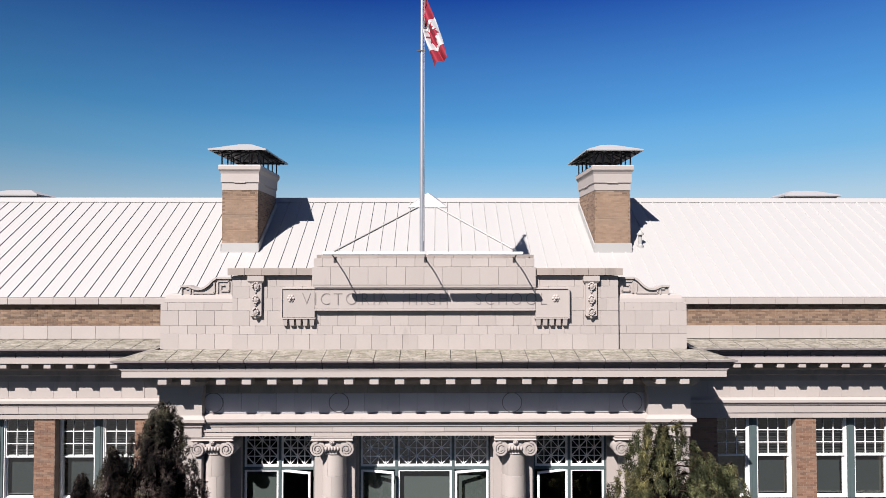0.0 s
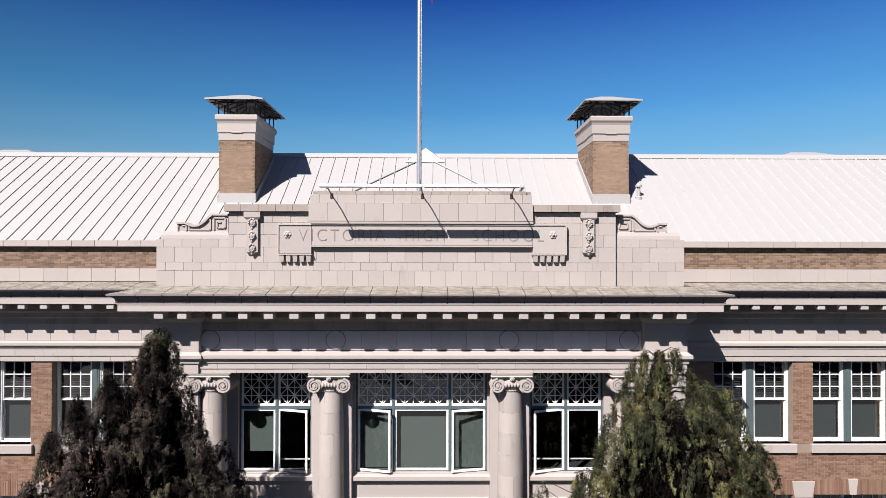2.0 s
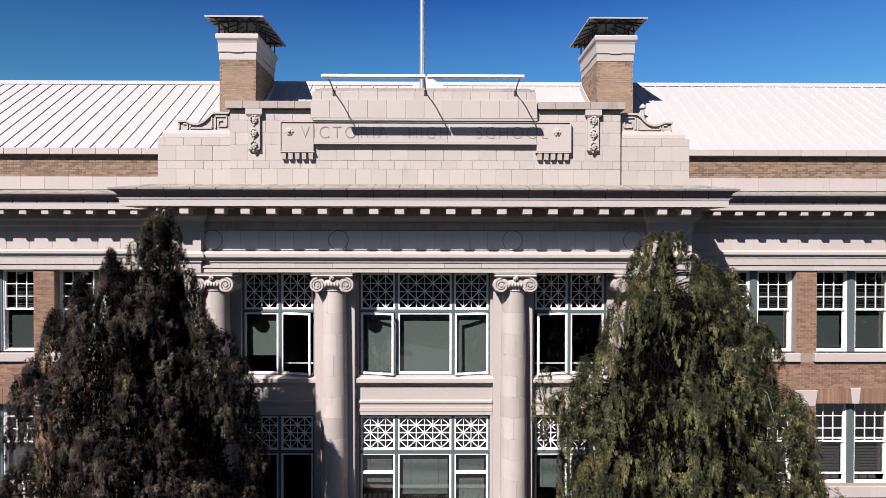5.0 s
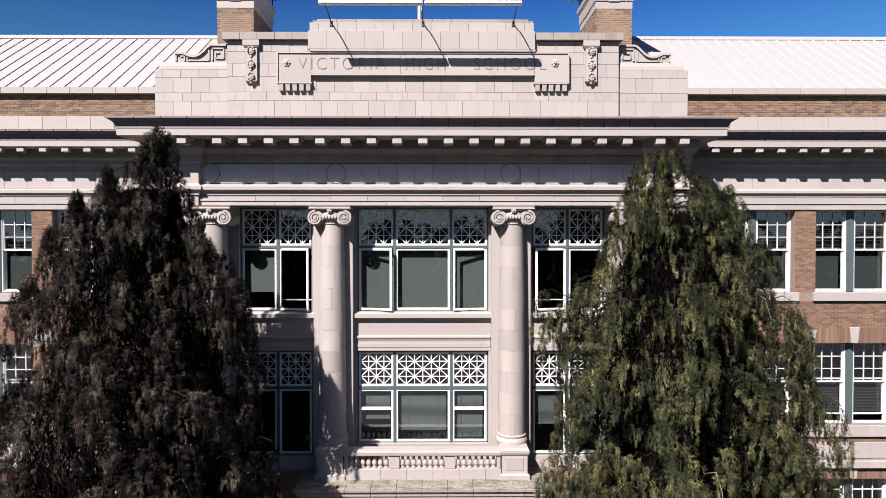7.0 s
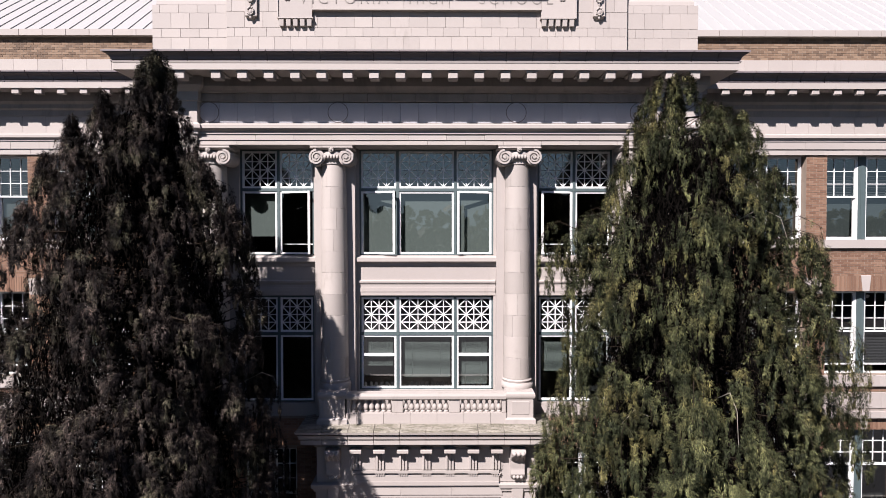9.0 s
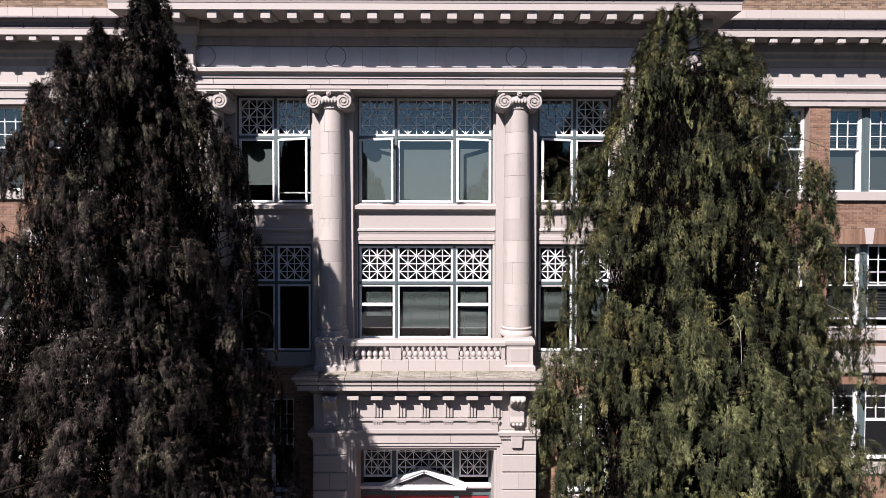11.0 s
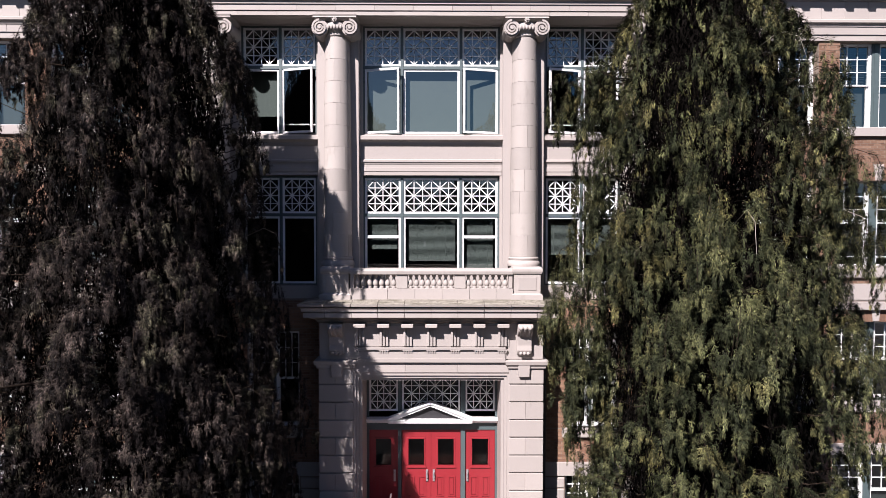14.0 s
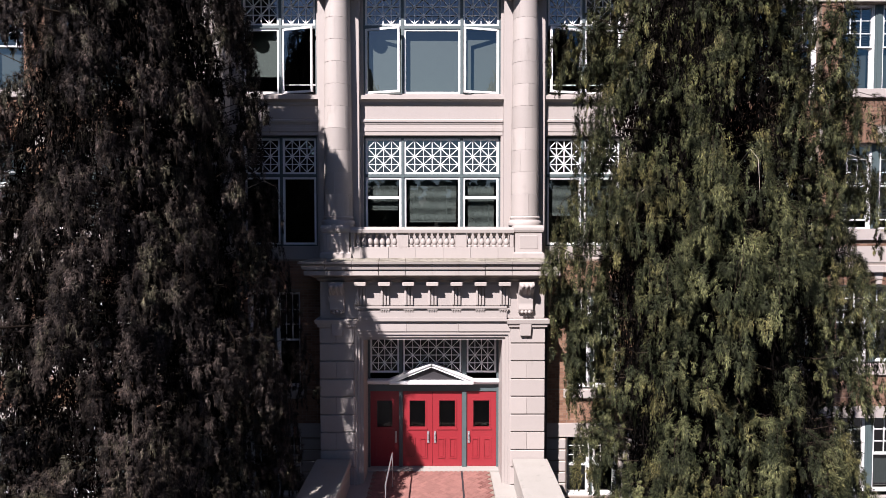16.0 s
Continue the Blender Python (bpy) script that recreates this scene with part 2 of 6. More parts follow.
def solid(name, x0, x1, y0, y1, z0, z1, material, parent=None, label="", soft=0.012):
    bm = bmesh.new()
    quad_box(bm, min(x0, x1), max(x0, x1), y0, y1, z0, z1)
    if soft:
        soften(bm, min(soft, 0.3 * min(abs(x1 - x0), y1 - y0, z1 - z0)))
    return part(name, bm, material, parent, label)


def piece(name, x0, x1, y0, y1, z0, z1, material, parent, soft=0.008):
    """A block, brick or slat that shares its mesh with the alike."""
    x0, x1 = min(x0, x1), max(x0, x1)
    key = (name, round(x1 - x0, 3), round(y1 - y0, 3), round(z1 - z0, 3), material.name)
    if key not in MESHES:
        bm = bmesh.new()
        w, d, h = key[1] / 2, key[2] / 2, key[3] / 2
        quad_box(bm, -w, w, -d, d, -h, h)
        if soft:
            soften(bm, min(soft, 0.3 * min(key[1:4])))
        MESHES[key] = mesh_of(name, bm, material)
    ob = new(name, MESHES[key])
    ob.location = ((x0 + x1) / 2, (y0 + y1) / 2, (z0 + z1) / 2)
    ob.parent = parent
    return ob


def empty(name, label="", category="", group="", kind="", at=(0, 0, 0)):
    ob = new(name)
    ob.location = at
    ob.empty_display_size = 0.2
    return tagged(ob, label, category, group, kind)


def tiers(bm, levels, x0, x1, yf, yb, back=False):
    """A moulding that runs round the front and both ends of a block: levels are (height, projection)."""
    rings = []
    for z, p in levels:
        yy = yb + p if back else yb
        rings.append([bm.verts.new(v) for v in ((x0 - p, yy, z), (x0 - p, yf - p, z), (x1 + p, yf - p, z), (x1 + p, yy, z))])
    for a, b in zip(rings, rings[1:]):
        for i in range(4):
            j = (i + 1) % 4
            bm.faces.new((a[i], a[j], b[j], b[i]))
    bm.faces.new(rings[0])
    bm.faces.new(rings[-1][::-1])
    return bm


def run_x(bm, prof, x0, x1):
    """A profile of (y, z) points drawn out along x, closed at both ends."""
    a = [bm.verts.new((x0, y, z)) for y, z in prof]
    b = [bm.verts.new((x1, y, z)) for y, z in prof]
    n = len(prof)
    for i in range(n):
        j = (i + 1) % n
        bm.faces.new((a[i], a[j], b[j], b[i]))
    bm.faces.new(a)
    bm.faces.new(b[::-1])
    return bm


def lathe(bm, prof, cx, cy, seg=24):
    """A turned form: prof is (radius, height) from below."""
    rings = []
    for r, z in prof:
        rings.append([bm.verts.new((cx + r * math.cos(2 * math.pi * i / seg), cy + r * math.sin(2 * math.pi * i / seg), z)) for i in range(seg)])
    for a, b in zip(rings, rings[1:]):
        for i in range(seg):
            j = (i + 1) % seg
            bm.faces.new((a[i], a[j], b[j], b[i]))
    bm.faces.new(rings[0][::-1])
    bm.faces.new(rings[-1])
    return bm


def tube(bm, pts, radius, seg=8):
    """A round bar along points; radius may be a list."""
    rs = [float(r) for r in (radius if isinstance(radius, (list, tuple)) else [radius] * len(pts))]
    pts = [Vector(p) for p in pts]
    rings = []
    for i, p in enumerate(pts):
        d = (pts[min(i + 1, len(pts) - 1)] - pts[max(i - 1, 0)]).normalized()
        s = d.cross(Vector((0, 0, 1)))
        s = s.normalized() if s.length > 1e-3 else Vector((1, 0, 0))
        u = s.cross(d)
        rings.append([bm.verts.new(p + rs[i] * (math.cos(2 * math.pi * k / seg) * s + math.sin(2 * math.pi * k / seg) * u)) for k in range(seg)])
    for a, b in zip(rings, rings[1:]):
        for k in range(seg):
            j = (k + 1) % seg
            bm.faces.new((a[k], a[j], b[j], b[k]))
    bm.faces.new(rings[0])
    bm.faces.new(rings[-1][::-1])
    return bm


def stick(bm, a, b, w, d, y):
    """A flat bar in a window's plane from a to b, both (x, z)."""
    dx, dz = b[0] - a[0], b[1] - a[1]
    n = math.hypot(dx, dz)
    px, pz = -dz / n * w / 2, dx / n * w / 2
    vs = [bm.verts.new((q[0] + s * px, yy, q[1] + s * pz)) for yy in (y, y + d) for q in (a, b) for s in (1, -1)]
    for f in ((0, 1, 3, 2), (4, 6, 7, 5), (0, 4, 5, 1), (2, 3, 7, 6), (0, 2, 6, 4), (1, 5, 7, 3)):
        bm.faces.new([vs[i] for i in f])


def ashlar(parent, x0, x1, z0, z1, y, width, shift=0.0, material=None, depth=0.05, gap=0.005, name="stone_block"):
    """One course of blocks, each a piece of its own, proud of the backing."""
    n = max(1, round((x1 - x0) / width))
    w = (x1 - x0) / n
    edges = [x0] + [x0 + (i + (shift % 1.0)) * w for i in range(0 if shift else 1, n)] + [x1]
    for a, b in zip(edges, edges[1:]):
        if b - a > 0.06:
            piece(name, a + gap / 2, b - gap / 2, y + random.uniform(-0.002, 0.002), y + depth, z0 + gap / 2, z1 - gap / 2, material or STONE, parent, 0.004)


def brick_field(parent, rects, y, material, holes=(), single=0, depth=0.04, name="brick"):
    """Running bond over rectangles (x0, x1, z0, z1) on the plane y: the first ones single bricks, the rest one mesh."""
    L, H, G = 0.205, 0.062, 0.012
    bm = bmesh.new()
    count = 0
    for x0, x1, z0, z1 in rects:
        row = 0
        z = z0 + G / 2
        while z + H * 0.6 < z1:
            zt = min(z + H, z1 - G / 2)
            x = x0 - (L + G) / 2 * (row % 2)
            while x < x1:
                a, b = max(x, x0) + G / 2, min(x + L, x1 - G / 2)
                if b - a > 0.03:
                    yy = y + random.uniform(-0.002, 0.002)
                    if count < single and abs(b - a - L + G / 2) < 0.01 and zt - z > 0.06:
                        piece(name, a, a + L - G / 2, yy, yy + depth, z, z + H, material, parent, 0)
                        count += 1
                    else:
                        vs = [bm.verts.new(v) for v in ((a, yy, z), (b, yy, z), (b, yy, zt), (a, yy, zt), (a, yy + depth, z), (b, yy + depth, z), (b, yy + depth, zt), (a, yy + depth, zt))]
                        for f in ((0, 1, 2, 3), (0, 4, 5, 1), (1, 5, 6, 2), (2, 6, 7, 3), (3, 7, 4, 0)):
                            bm.faces.new([vs[i] for i in f])
                x += L + G
            z += H + G
            row += 1
    ob = part("brickwork", bm, material, parent)
    return tagged(ob, kind="stuff")


# ---------------------------------------------------------------- ground
# surface out of view; its dark neutral grey holds down light bounced upward
bm = bmesh.new()
quad_box(bm, -1500, 1500, -1500, 1500, -0.4, 0.0)
tagged(part("ground", bm, DARK_GROUND, None), "unseen ground around the school, kept dark to weaken bounced light", "ground", kind="structure")

# ---------------------------------------------------------------- plan
LAND = 2.12          # landing before the doors
YW = 2.0             # face of the wings' brick
WIN3, WIN2, WIN1, WIN0 = (13.43, 16.08), (9.13, 11.79), (4.92, 7.38), (0.74, 3.2)
RAIL = {WIN3: 14.8, WIN2: 10.49, WIN1: 6.17, WIN0: 1.95}
PAIR0, PITCH, PAIRW = 9.36, 3.20, 2.54
NPAIR = 4
END = PAIR0 + NPAIR * PITCH - 0.1


def wall_with_holes(name, x0, x1, y0, y1, z0, z1, holes, material, label):
    """A thick wall of upright strips and pieces between its openings."""
    bm = bmesh.new()
    xs = sorted({x0, x1, *[h[0] for h in holes], *[h[1] for h in holes]})
    for a, b in zip(xs, xs[1:]):
        inside = sorted([h for h in holes if h[0] <= a + 1e-6 and h[1] >= b - 1e-6], key=lambda h: h[2])
        z = z0
        for h in inside:
            if h[2] > z + 1e-6:
                quad_box(bm, a, b, y0, y1, z, h[2])
            z = h[3]
        if z < z1 - 1e-6:
            quad_box(bm, a, b, y0, y1, z, z1)
    return tagged(part(name, bm, material, None), label, "wall", kind="structure")


def lattice(bm, x0, x1, z0, z1, y, cols, rows, w=0.023):
    """Square grid with both diagonals in a chequer, as stars."""
    for i in range(1, cols):
        x = x0 + (x1 - x0) * i / cols
        stick(bm, (x, z0), (x, z1), w, 0.03, y)
    for j in range(1, rows):
        z = z0 + (z1 - z0) * j / rows
        stick(bm, (x0, z), (x1, z), w, 0.03, y + 0.001)
    for i in range(cols):
        for j in range(rows):
            a, b = x0 + (x1 - x0) * i / cols, x0 + (x1 - x0) * (i + 1) / cols
            c, d = z0 + (z1 - z0) * j / rows, z0 + (z1 - z0) * (j + 1) / rows
            if (i + j) % 2:
                stick(bm, (a, c), (b, d), w, 0.028, y + 0.002)
            else:
                stick(bm, (a, d), (b, c), w, 0.028, y + 0.002)


def frame_bm(x0, x1, z0, z1, y, w=0.07, d=0.07):
    bm = bmesh.new()
    quad_box(bm, x0, x0 + w, y, y + d, z0, z1)
    quad_box(bm, x1 - w, x1, y, y + d, z0, z1)
    quad_box(bm, x0 + w, x1 - w, y, y + d, z0, z0 + w)
    quad_box(bm, x0 + w, x1 - w, y, y + d, z1 - w, z1)
    return bm


def pane(x0, x1, z0, z1, y, parent, material=None):
    """A sheet of glass, its face to the south."""
    me = bpy.data.meshes.new("pane")
    me.from_pydata([(x0, y, z0), (x1, y, z0), (x1, y, z1), (x0, y, z1)], [], [(0, 1, 2, 3)])
    me.materials.append(material or GLASS)
    ob = new("pane", me)
    ob.parent = parent
    ob.visible_shadow = False
    return ob


def slats(bm, x0, x1, y, z0, z1, pitch=0.032):
    """Tilted slats of a drawn blind."""
    z = z0
    while z < z1:
        for q in quad_box(bm, x0, x1, y, y + 0.03, z, z + 0.004):
            q.co.z += (q.co.y - y) * 0.9
        z += pitch
    quad_box(bm, x0, x1, y, y + 0.03, z0 - 0.03, z0 - 0.005)
    for f in (0.2, 0.8):
        x = x0 + (x1 - x0) * f
        quad_box(bm, x - 0.006, x + 0.006, y - 0.004, y - 0.001, z0, z1)


def sash_window(xa, xb, zz, y, parent, storey):
    """A double-hung window: nine panes above, one below, dressed as its storey is."""
    z0, z1 = zz
    zr = RAIL[zz]
    lift = 0.22 if storey == 1 else 0.0
    w = part("sash_window", frame_bm(xa, xb, z0, z1, y, 0.04, 0.16), WHITE, parent)
    part("upper_sash", frame_bm(xa + 0.04, xb - 0.04, zr - 0.03, z1 - 0.04, y + 0.03, 0.04, 0.05), WHITE, w)
    part("lower_sash", frame_bm(xa + 0.04, xb - 0.04, z0 + 0.04 + lift, zr + 0.03 + lift * 0.3, y + 0.085, 0.045, 0.05), WHITE, w)
    bm = bmesh.new()
    a, b, c, d = xa + 0.078, xb - 0.078, zr + 0.01, z1 - 0.078
    for i in (1, 2):
        quad_box(bm, a + (b - a) * i / 3 - 0.010, a + (b - a) * i / 3 + 0.010, y + 0.035, y + 0.07, c, d)
        quad_box(bm, a, b, y + 0.036, y + 0.069, c + (d - c) * i / 3 - 0.010, c + (d - c) * i / 3 + 0.010)
    part("muntin_grid", bm, WHITE, w)
    pane(a, b, c, d, y + 0.055, w)
    pane(xa + 0.083, xb - 0.083, z0 + 0.083 + lift, zr - 0.012, y + 0.11, w)
    if storey == 0:
        bm = bmesh.new()
        quad_box(bm, xa + 0.12, xb - 0.12, y + 0.19, y + 0.196, z0 + 0.10, zr - 0.06)
        part("roller_shade", bm, SHADE_DARK, w)
        bm = bmesh.new()
        slats(bm, xa + 0.07, xb - 0.07, y + 0.20, zr + 0.06, z1 - 0.1, 0.075)
        tagged(part("slatted_blind", bm, BLIND, w), kind="stuff")
    elif storey == 1:
        bm = bmesh.new()
        slats(bm, xa + 0.09, xb - 0.09, y + 0.19, z0 + 0.36, zr - 0.04, 0.05)
        tagged(part("slatted_blind", bm, BLIND, w), kind="stuff")
    elif storey == 3:
        bm = bmesh.new()
        quad_box(bm, xa + 0.07, xb - 0.07, y + 0.19, y + 0.196, z0 + 0.2, zr + 0.02)
        part("roller_shade", bm, SHADE_DARK, w)
    return w


# ---------------------------------------------------------------- wings
for side, nm in ((-1, "west"), (1, "east")):
    holes = []
    X = lambda v: side * v
    pairs = [(PAIR0 + i * PITCH, PAIR0 + i * PITCH + PAIRW) for i in range(NPAIR)]
    for a, b in pairs:
        for zz in (WIN3, WIN2, WIN1, WIN0):
            holes.append((min(X(a), X(b)), max(X(a), X(b)), zz[0], zz[1]))
    wa, wb = sorted((X(7.6), X(END)))
    wall = wall_with_holes("wall_" + nm, wa, wb, YW + 0.007, YW + 0.4, 0, 19.95, holes, MORTAR, "brick school wing wall with stone bands and window openings")
    # brick faces
    strips, bands = [], []
    xs = [7.6] + [v for p in pairs for v in p] + [END]
    piers = [(xs[i], xs[i + 1]) for i in range(0, len(xs), 2)]
    for a, b in piers:
        lo, hi = sorted((X(a), X(b)))
        for z0, z1 in ((13.43, 16.08), (9.13, 11.79), (4.92, 7.38), (0.74, 3.2)):
            strips.append((lo, hi, z0, z1))
    lo, hi = sorted((X(7.6), X(END)))
    for z0, z1 in ((12.28, 13.15), (8.60, 8.78), (7.38, 7.78), (3.84, 4.56), (0.0, 0.55)):
        bands.append((lo, hi, z0, z1))
    brick_field(wall, strips + bands, YW, BRICK_RED, single=260)
    brick_field(wall, [(lo, hi, 19.05, 19.72)], YW, BRICK_TAN, single=0)
    # soldier lintels with keystones
    bm = bmesh.new()
    for z0, z1 in ((11.79, 12.28), (7.40, 7.76), (3.56, 3.84)):
        x = lo + 0.004
        while x < hi:
            quad_box(bm, x, x + 0.064, YW - 0.004, YW + 0.04, z0 + 0.006, z1 - 0.006)
            x += 0.076
    tagged(part("soldier_course", bm, BRICK_RED, wall), kind="stuff")
    for a, b in pairs:
        m = X((a + b) / 2)
        for z0, z1, w in ((11.79, 12.3, 0.16), (7.40, 7.80, 0.14)):
            bm = bmesh.new()
            vs = quad_box(bm, m - w, m + w, YW - 0.035, YW + 0.05, z0, z1)
            for v in vs:
                if v.co.z < z0 + 0.01:
                    v.co.x = m + (v.co.x - m) * 0.66
            part("keystone", soften(bm, 0.01), STONE, wall)
        e = X(b + (PITCH - PAIRW) / 2)
        bm = bmesh.new()
        for q in quad_box(bm, e - 0.29, e + 0.29, YW - 0.03, YW + 0.05, 11.70, 12.22):
            if q.co.z > 12:
                q.co.x = e + (q.co.x - e) * 1.28
        part("springer", soften(bm, 0.01), STONE, wall)
        for z0, z1, out, grow in ((13.15, 13.43, 0.09, 0.1), (4.56, 4.92, 0.08, 0.1), (0.52, 0.74, 0.08, 0.1)):
            c, d = sorted((X(a - grow), X(b + grow)))
            solid("window_sill", c, d, YW - out, YW + 0.3, z0, z1, STONE, wall)
    # bands of stone
    for z0, z1, out in ((8.78, 9.13, 0.09), (8.08, 8.58, 0.05), (7.78, 8.0, 0.14), (3.2, 3.56, 0.05)):
        ashlar(wall, lo, hi, z0, z1, YW - out, 1.15, 0.0, STONE, out + 0.05, 0.006)
    bm = bmesh.new()
    quad_box(bm, lo, hi, YW - 0.02, YW + 0.05, 8.0, 8.08)
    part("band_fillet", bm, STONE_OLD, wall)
    # windows
    for i, (a, b) in enumerate(pairs):
        for k, zz in enumerate((WIN3, WIN2, WIN1, WIN0)):
            c, d = sorted((X(a), X(b)))
            m = (c + d) / 2
            win = empty("window_%s_%d" % (nm, 4 * i + k + 1), "paired white sash windows with a teal mullion", "window", kind="structure")
            y = YW + 0.25
            sash_window(c + 0.01, m - 0.12, zz, y, win, k)
            sash_window(m + 0.12, d - 0.01, zz, y, win, k)
            bm = bmesh.new()
            quad_box(bm, m - 0.12, m + 0.12, y - 0.03, y + 0.17, zz[0], zz[1])
            quad_box(bm, m - 0.05, m + 0.05, y - 0.045, y - 0.03, zz[0], zz[1])
            part("mullion", bm, TEAL, win)
    # entablature
    ent = empty("wing_entablature_" + nm, "cream terracotta entablature with modillions along a brick wing", "entablature", kind="structure")
    ex0, ex1 = sorted((X(7.6), X(END)))
    ashlar(ent, ex0, ex1, 16.08, 16.25, YW - 0.045, 1.2, 0, STONE, 0.09, 0.003)
    ashlar(ent, ex0, ex1, 16.256, 16.5, YW - 0.075, 1.2, 0.5, STONE, 0.11, 0.003)
    bm = bmesh.new()
    run_x(bm, [(YW + 0.03, 16.5), (YW - 0.10, 16.5), (YW - 0.10, 16.54), (YW - 0.17, 16.60), (YW - 0.17, 16.68), (YW - 0.05, 16.74), (YW + 0.03, 16.74)], ex0, ex1)
    part("architrave_moulding", bm, STONE, ent)
    ashlar(ent, ex0, ex1, 16.74, 17.28, YW - 0.03, 0.72, 0, STONE, 0.08, 0.006)
    bm = bmesh.new()
    run_x(bm, [(YW + 0.03, 17.28), (YW - 0.07, 17.28), (YW - 0.07, 17.45), (YW - 0.14, 17.5), (YW - 0.14, 17.62), (YW - 0.22, 17.7), (YW - 0.22, 17.97), (YW + 0.03, 17.97)], ex0, ex1)
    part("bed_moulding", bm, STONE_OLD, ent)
    x = 9.66 - 0.68 * 2
    while x < END - 0.2:
        piece("modillion", X(x) - 0.115, X(x) + 0.115, YW - 0.74, YW - 0.58, 17.805, 17.965, STONE, ent, 0.015)
        x += 0.68
    bm = bmesh.new()
    run_x(bm, [(YW + 0.03, 17.97), (YW - 0.78, 17.97), (YW - 0.78, 18.15), (YW + 0.03, 18.15)], ex0, ex1)
    part("corona", bm, STONE, ent)
    bm = bmesh.new()
    run_x(bm, [(YW + 0.03, 18.16), (YW - 0.70, 18.16), (YW - 0.70, 18.28), (YW - 0.90, 18.42), (YW, 18.595), (YW + 0.03, 18.595)], ex0, ex1)
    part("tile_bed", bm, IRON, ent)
    x = 7.6
    while x < END:
        c, d = sorted((X(x), X(min(x + 0.72, END))))
        key = ("sima", round(d - c, 3))
        if key not in MESHES:
            bm = bmesh.new()
            L = (d - c) / 2 - 0.010
            run_x(bm, [(0.5, 18.155), (-0.79, 18.155), (-0.79, 18.19), (-0.75, 18.195), (-0.75, 18.225), (-0.785, 18.23), (-0.80, 18.30), (-0.88, 18.36), (-0.93, 18.375), (-0.93, 18.395), (-0.975, 18.40), (-0.975, 18.445), (0.0, 18.62), (0.5, 18.62)], -L, L)
            MESHES[key] = mossy(mesh_of("cornice_tile", bm, GUTTER))
        ob = new("cornice_tile", MESHES[key])
        ob.location = ((c + d) / 2, YW, 0)
        ob.parent = ent
        x += 0.72
    # parapet
    par = empty("wing_parapet_" + nm, "brick parapet with a cream stone base and coping", "parapet", kind="structure")
    ashlar(par, ex0, ex1, 18.63, 19.05, YW - 0.03, 0.75, 0, STONE, 0.08, 0.006)
    ashlar(par, ex0, ex1, 19.74, 19.95, YW - 0.15, 0.72, 0, STONE, 0.67, 0.012, "coping_stone")

# ---------------------------------------------------------------- building body, floors and roof
bm = bmesh.new()
quad_box(bm, -END, END, 15.0, 15.4, 0, 20)
quad_box(bm, -END, -END + 0.4, YW + 0.4, 15.0, 0, 20)
quad_box(bm, END - 0.4, END, YW + 0.4, 15.0, 0, 20)
tagged(part("wall_north", bm, MORTAR, None), "plain rear and end walls of the school", "wall", kind="structure")
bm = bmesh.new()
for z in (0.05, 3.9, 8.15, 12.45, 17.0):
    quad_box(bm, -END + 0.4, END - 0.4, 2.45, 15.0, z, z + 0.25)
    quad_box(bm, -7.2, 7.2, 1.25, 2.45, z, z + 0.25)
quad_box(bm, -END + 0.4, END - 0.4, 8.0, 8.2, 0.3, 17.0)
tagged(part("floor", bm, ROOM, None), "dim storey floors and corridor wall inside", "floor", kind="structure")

RIDGE_Y, RIDGE_Z, SLOPE = 8.6, 23.86, 0.76
roof = empty("roof", "white standing-seam metal roof", "roof", kind="structure")
bm = bmesh.new()
lowy = 2.8
zl = RIDGE_Z - SLOPE * (RIDGE_Y - lowy)
run_x(bm, [(lowy, zl), (RIDGE_Y, RIDGE_Z), (2 * RIDGE_Y - lowy, zl), (2 * RIDGE_Y - lowy, zl - 0.2), (lowy, zl - 0.2)], -END, END)
part("roof_sheet", bm, ROOFING, roof)
bm = bmesh.new()
x = -21.83
while x < END:
    # folded seam: one side slopes, the other stands upright
    vs = []
    for y, z in ((lowy, zl), (RIDGE_Y - 0.12, RIDGE_Z - 0.12 * SLOPE)):
        for dx, dz in ((-0.034, 0.0), (0.006, 0.0), (0.006, 0.034), (-0.002, 0.036)):
            vs.append(bm.verts.new((x + dx, y - dz * 0.61, z + dz * 0.79 + 0.001)))
    for f in ((0, 1, 2, 3), (7, 6, 5, 4), (0, 4, 5, 1), (1, 5, 6, 2), (2, 6, 7, 3), (3, 7, 4, 0)):
        bm.faces.new([vs[i] for i in f])
    x += 0.5247
tagged(part("standing_seam_work", bm, ROOFING, roof), kind="stuff")
bm = bmesh.new()
run_x(bm, [(RIDGE_Y - 0.24, RIDGE_Z - 0.15), (RIDGE_Y - 0.22, RIDGE_Z - 0.13), (RIDGE_Y, RIDGE_Z + 0.07), (RIDGE_Y + 0.22, RIDGE_Z - 0.13), (RIDGE_Y, RIDGE_Z + 0.02)], -END, END)
part("ridge_cap", bm, ROOFING, roof)
# water diverters in an inverted V under a small peak at the ridge
for e in ((-3.65, 5.46), (3.38, 5.46)):
    bm = bmesh.new()
    zz = lambda y: RIDGE_Z - SLOPE * (RIDGE_Y - y) + 0.05
    tube(bm, [(-0.1 + 0.04 * e[0], 8.25, zz(8.25)), (e[0], e[1], zz(e[1]))], 0.028, 6)
    part("water_diverter", bm, ROOFING, roof)
bm = bmesh.new()
v = [bm.verts.new(p) for p in ((-0.1, 8.3, 24.12), (-0.95, 8.0, 23.45), (0.75, 8.0, 23.45), (-0.95, 9.0, 23.7), (0.75, 9.0, 23.7))]
for f in ((0, 1, 2), (0, 2, 4), (0, 4, 3), (0, 3, 1), (1, 3, 4, 2)):
    bm.faces.new([v[i] for i in f])
part("ridge_peak", bm, ROOFING, roof)
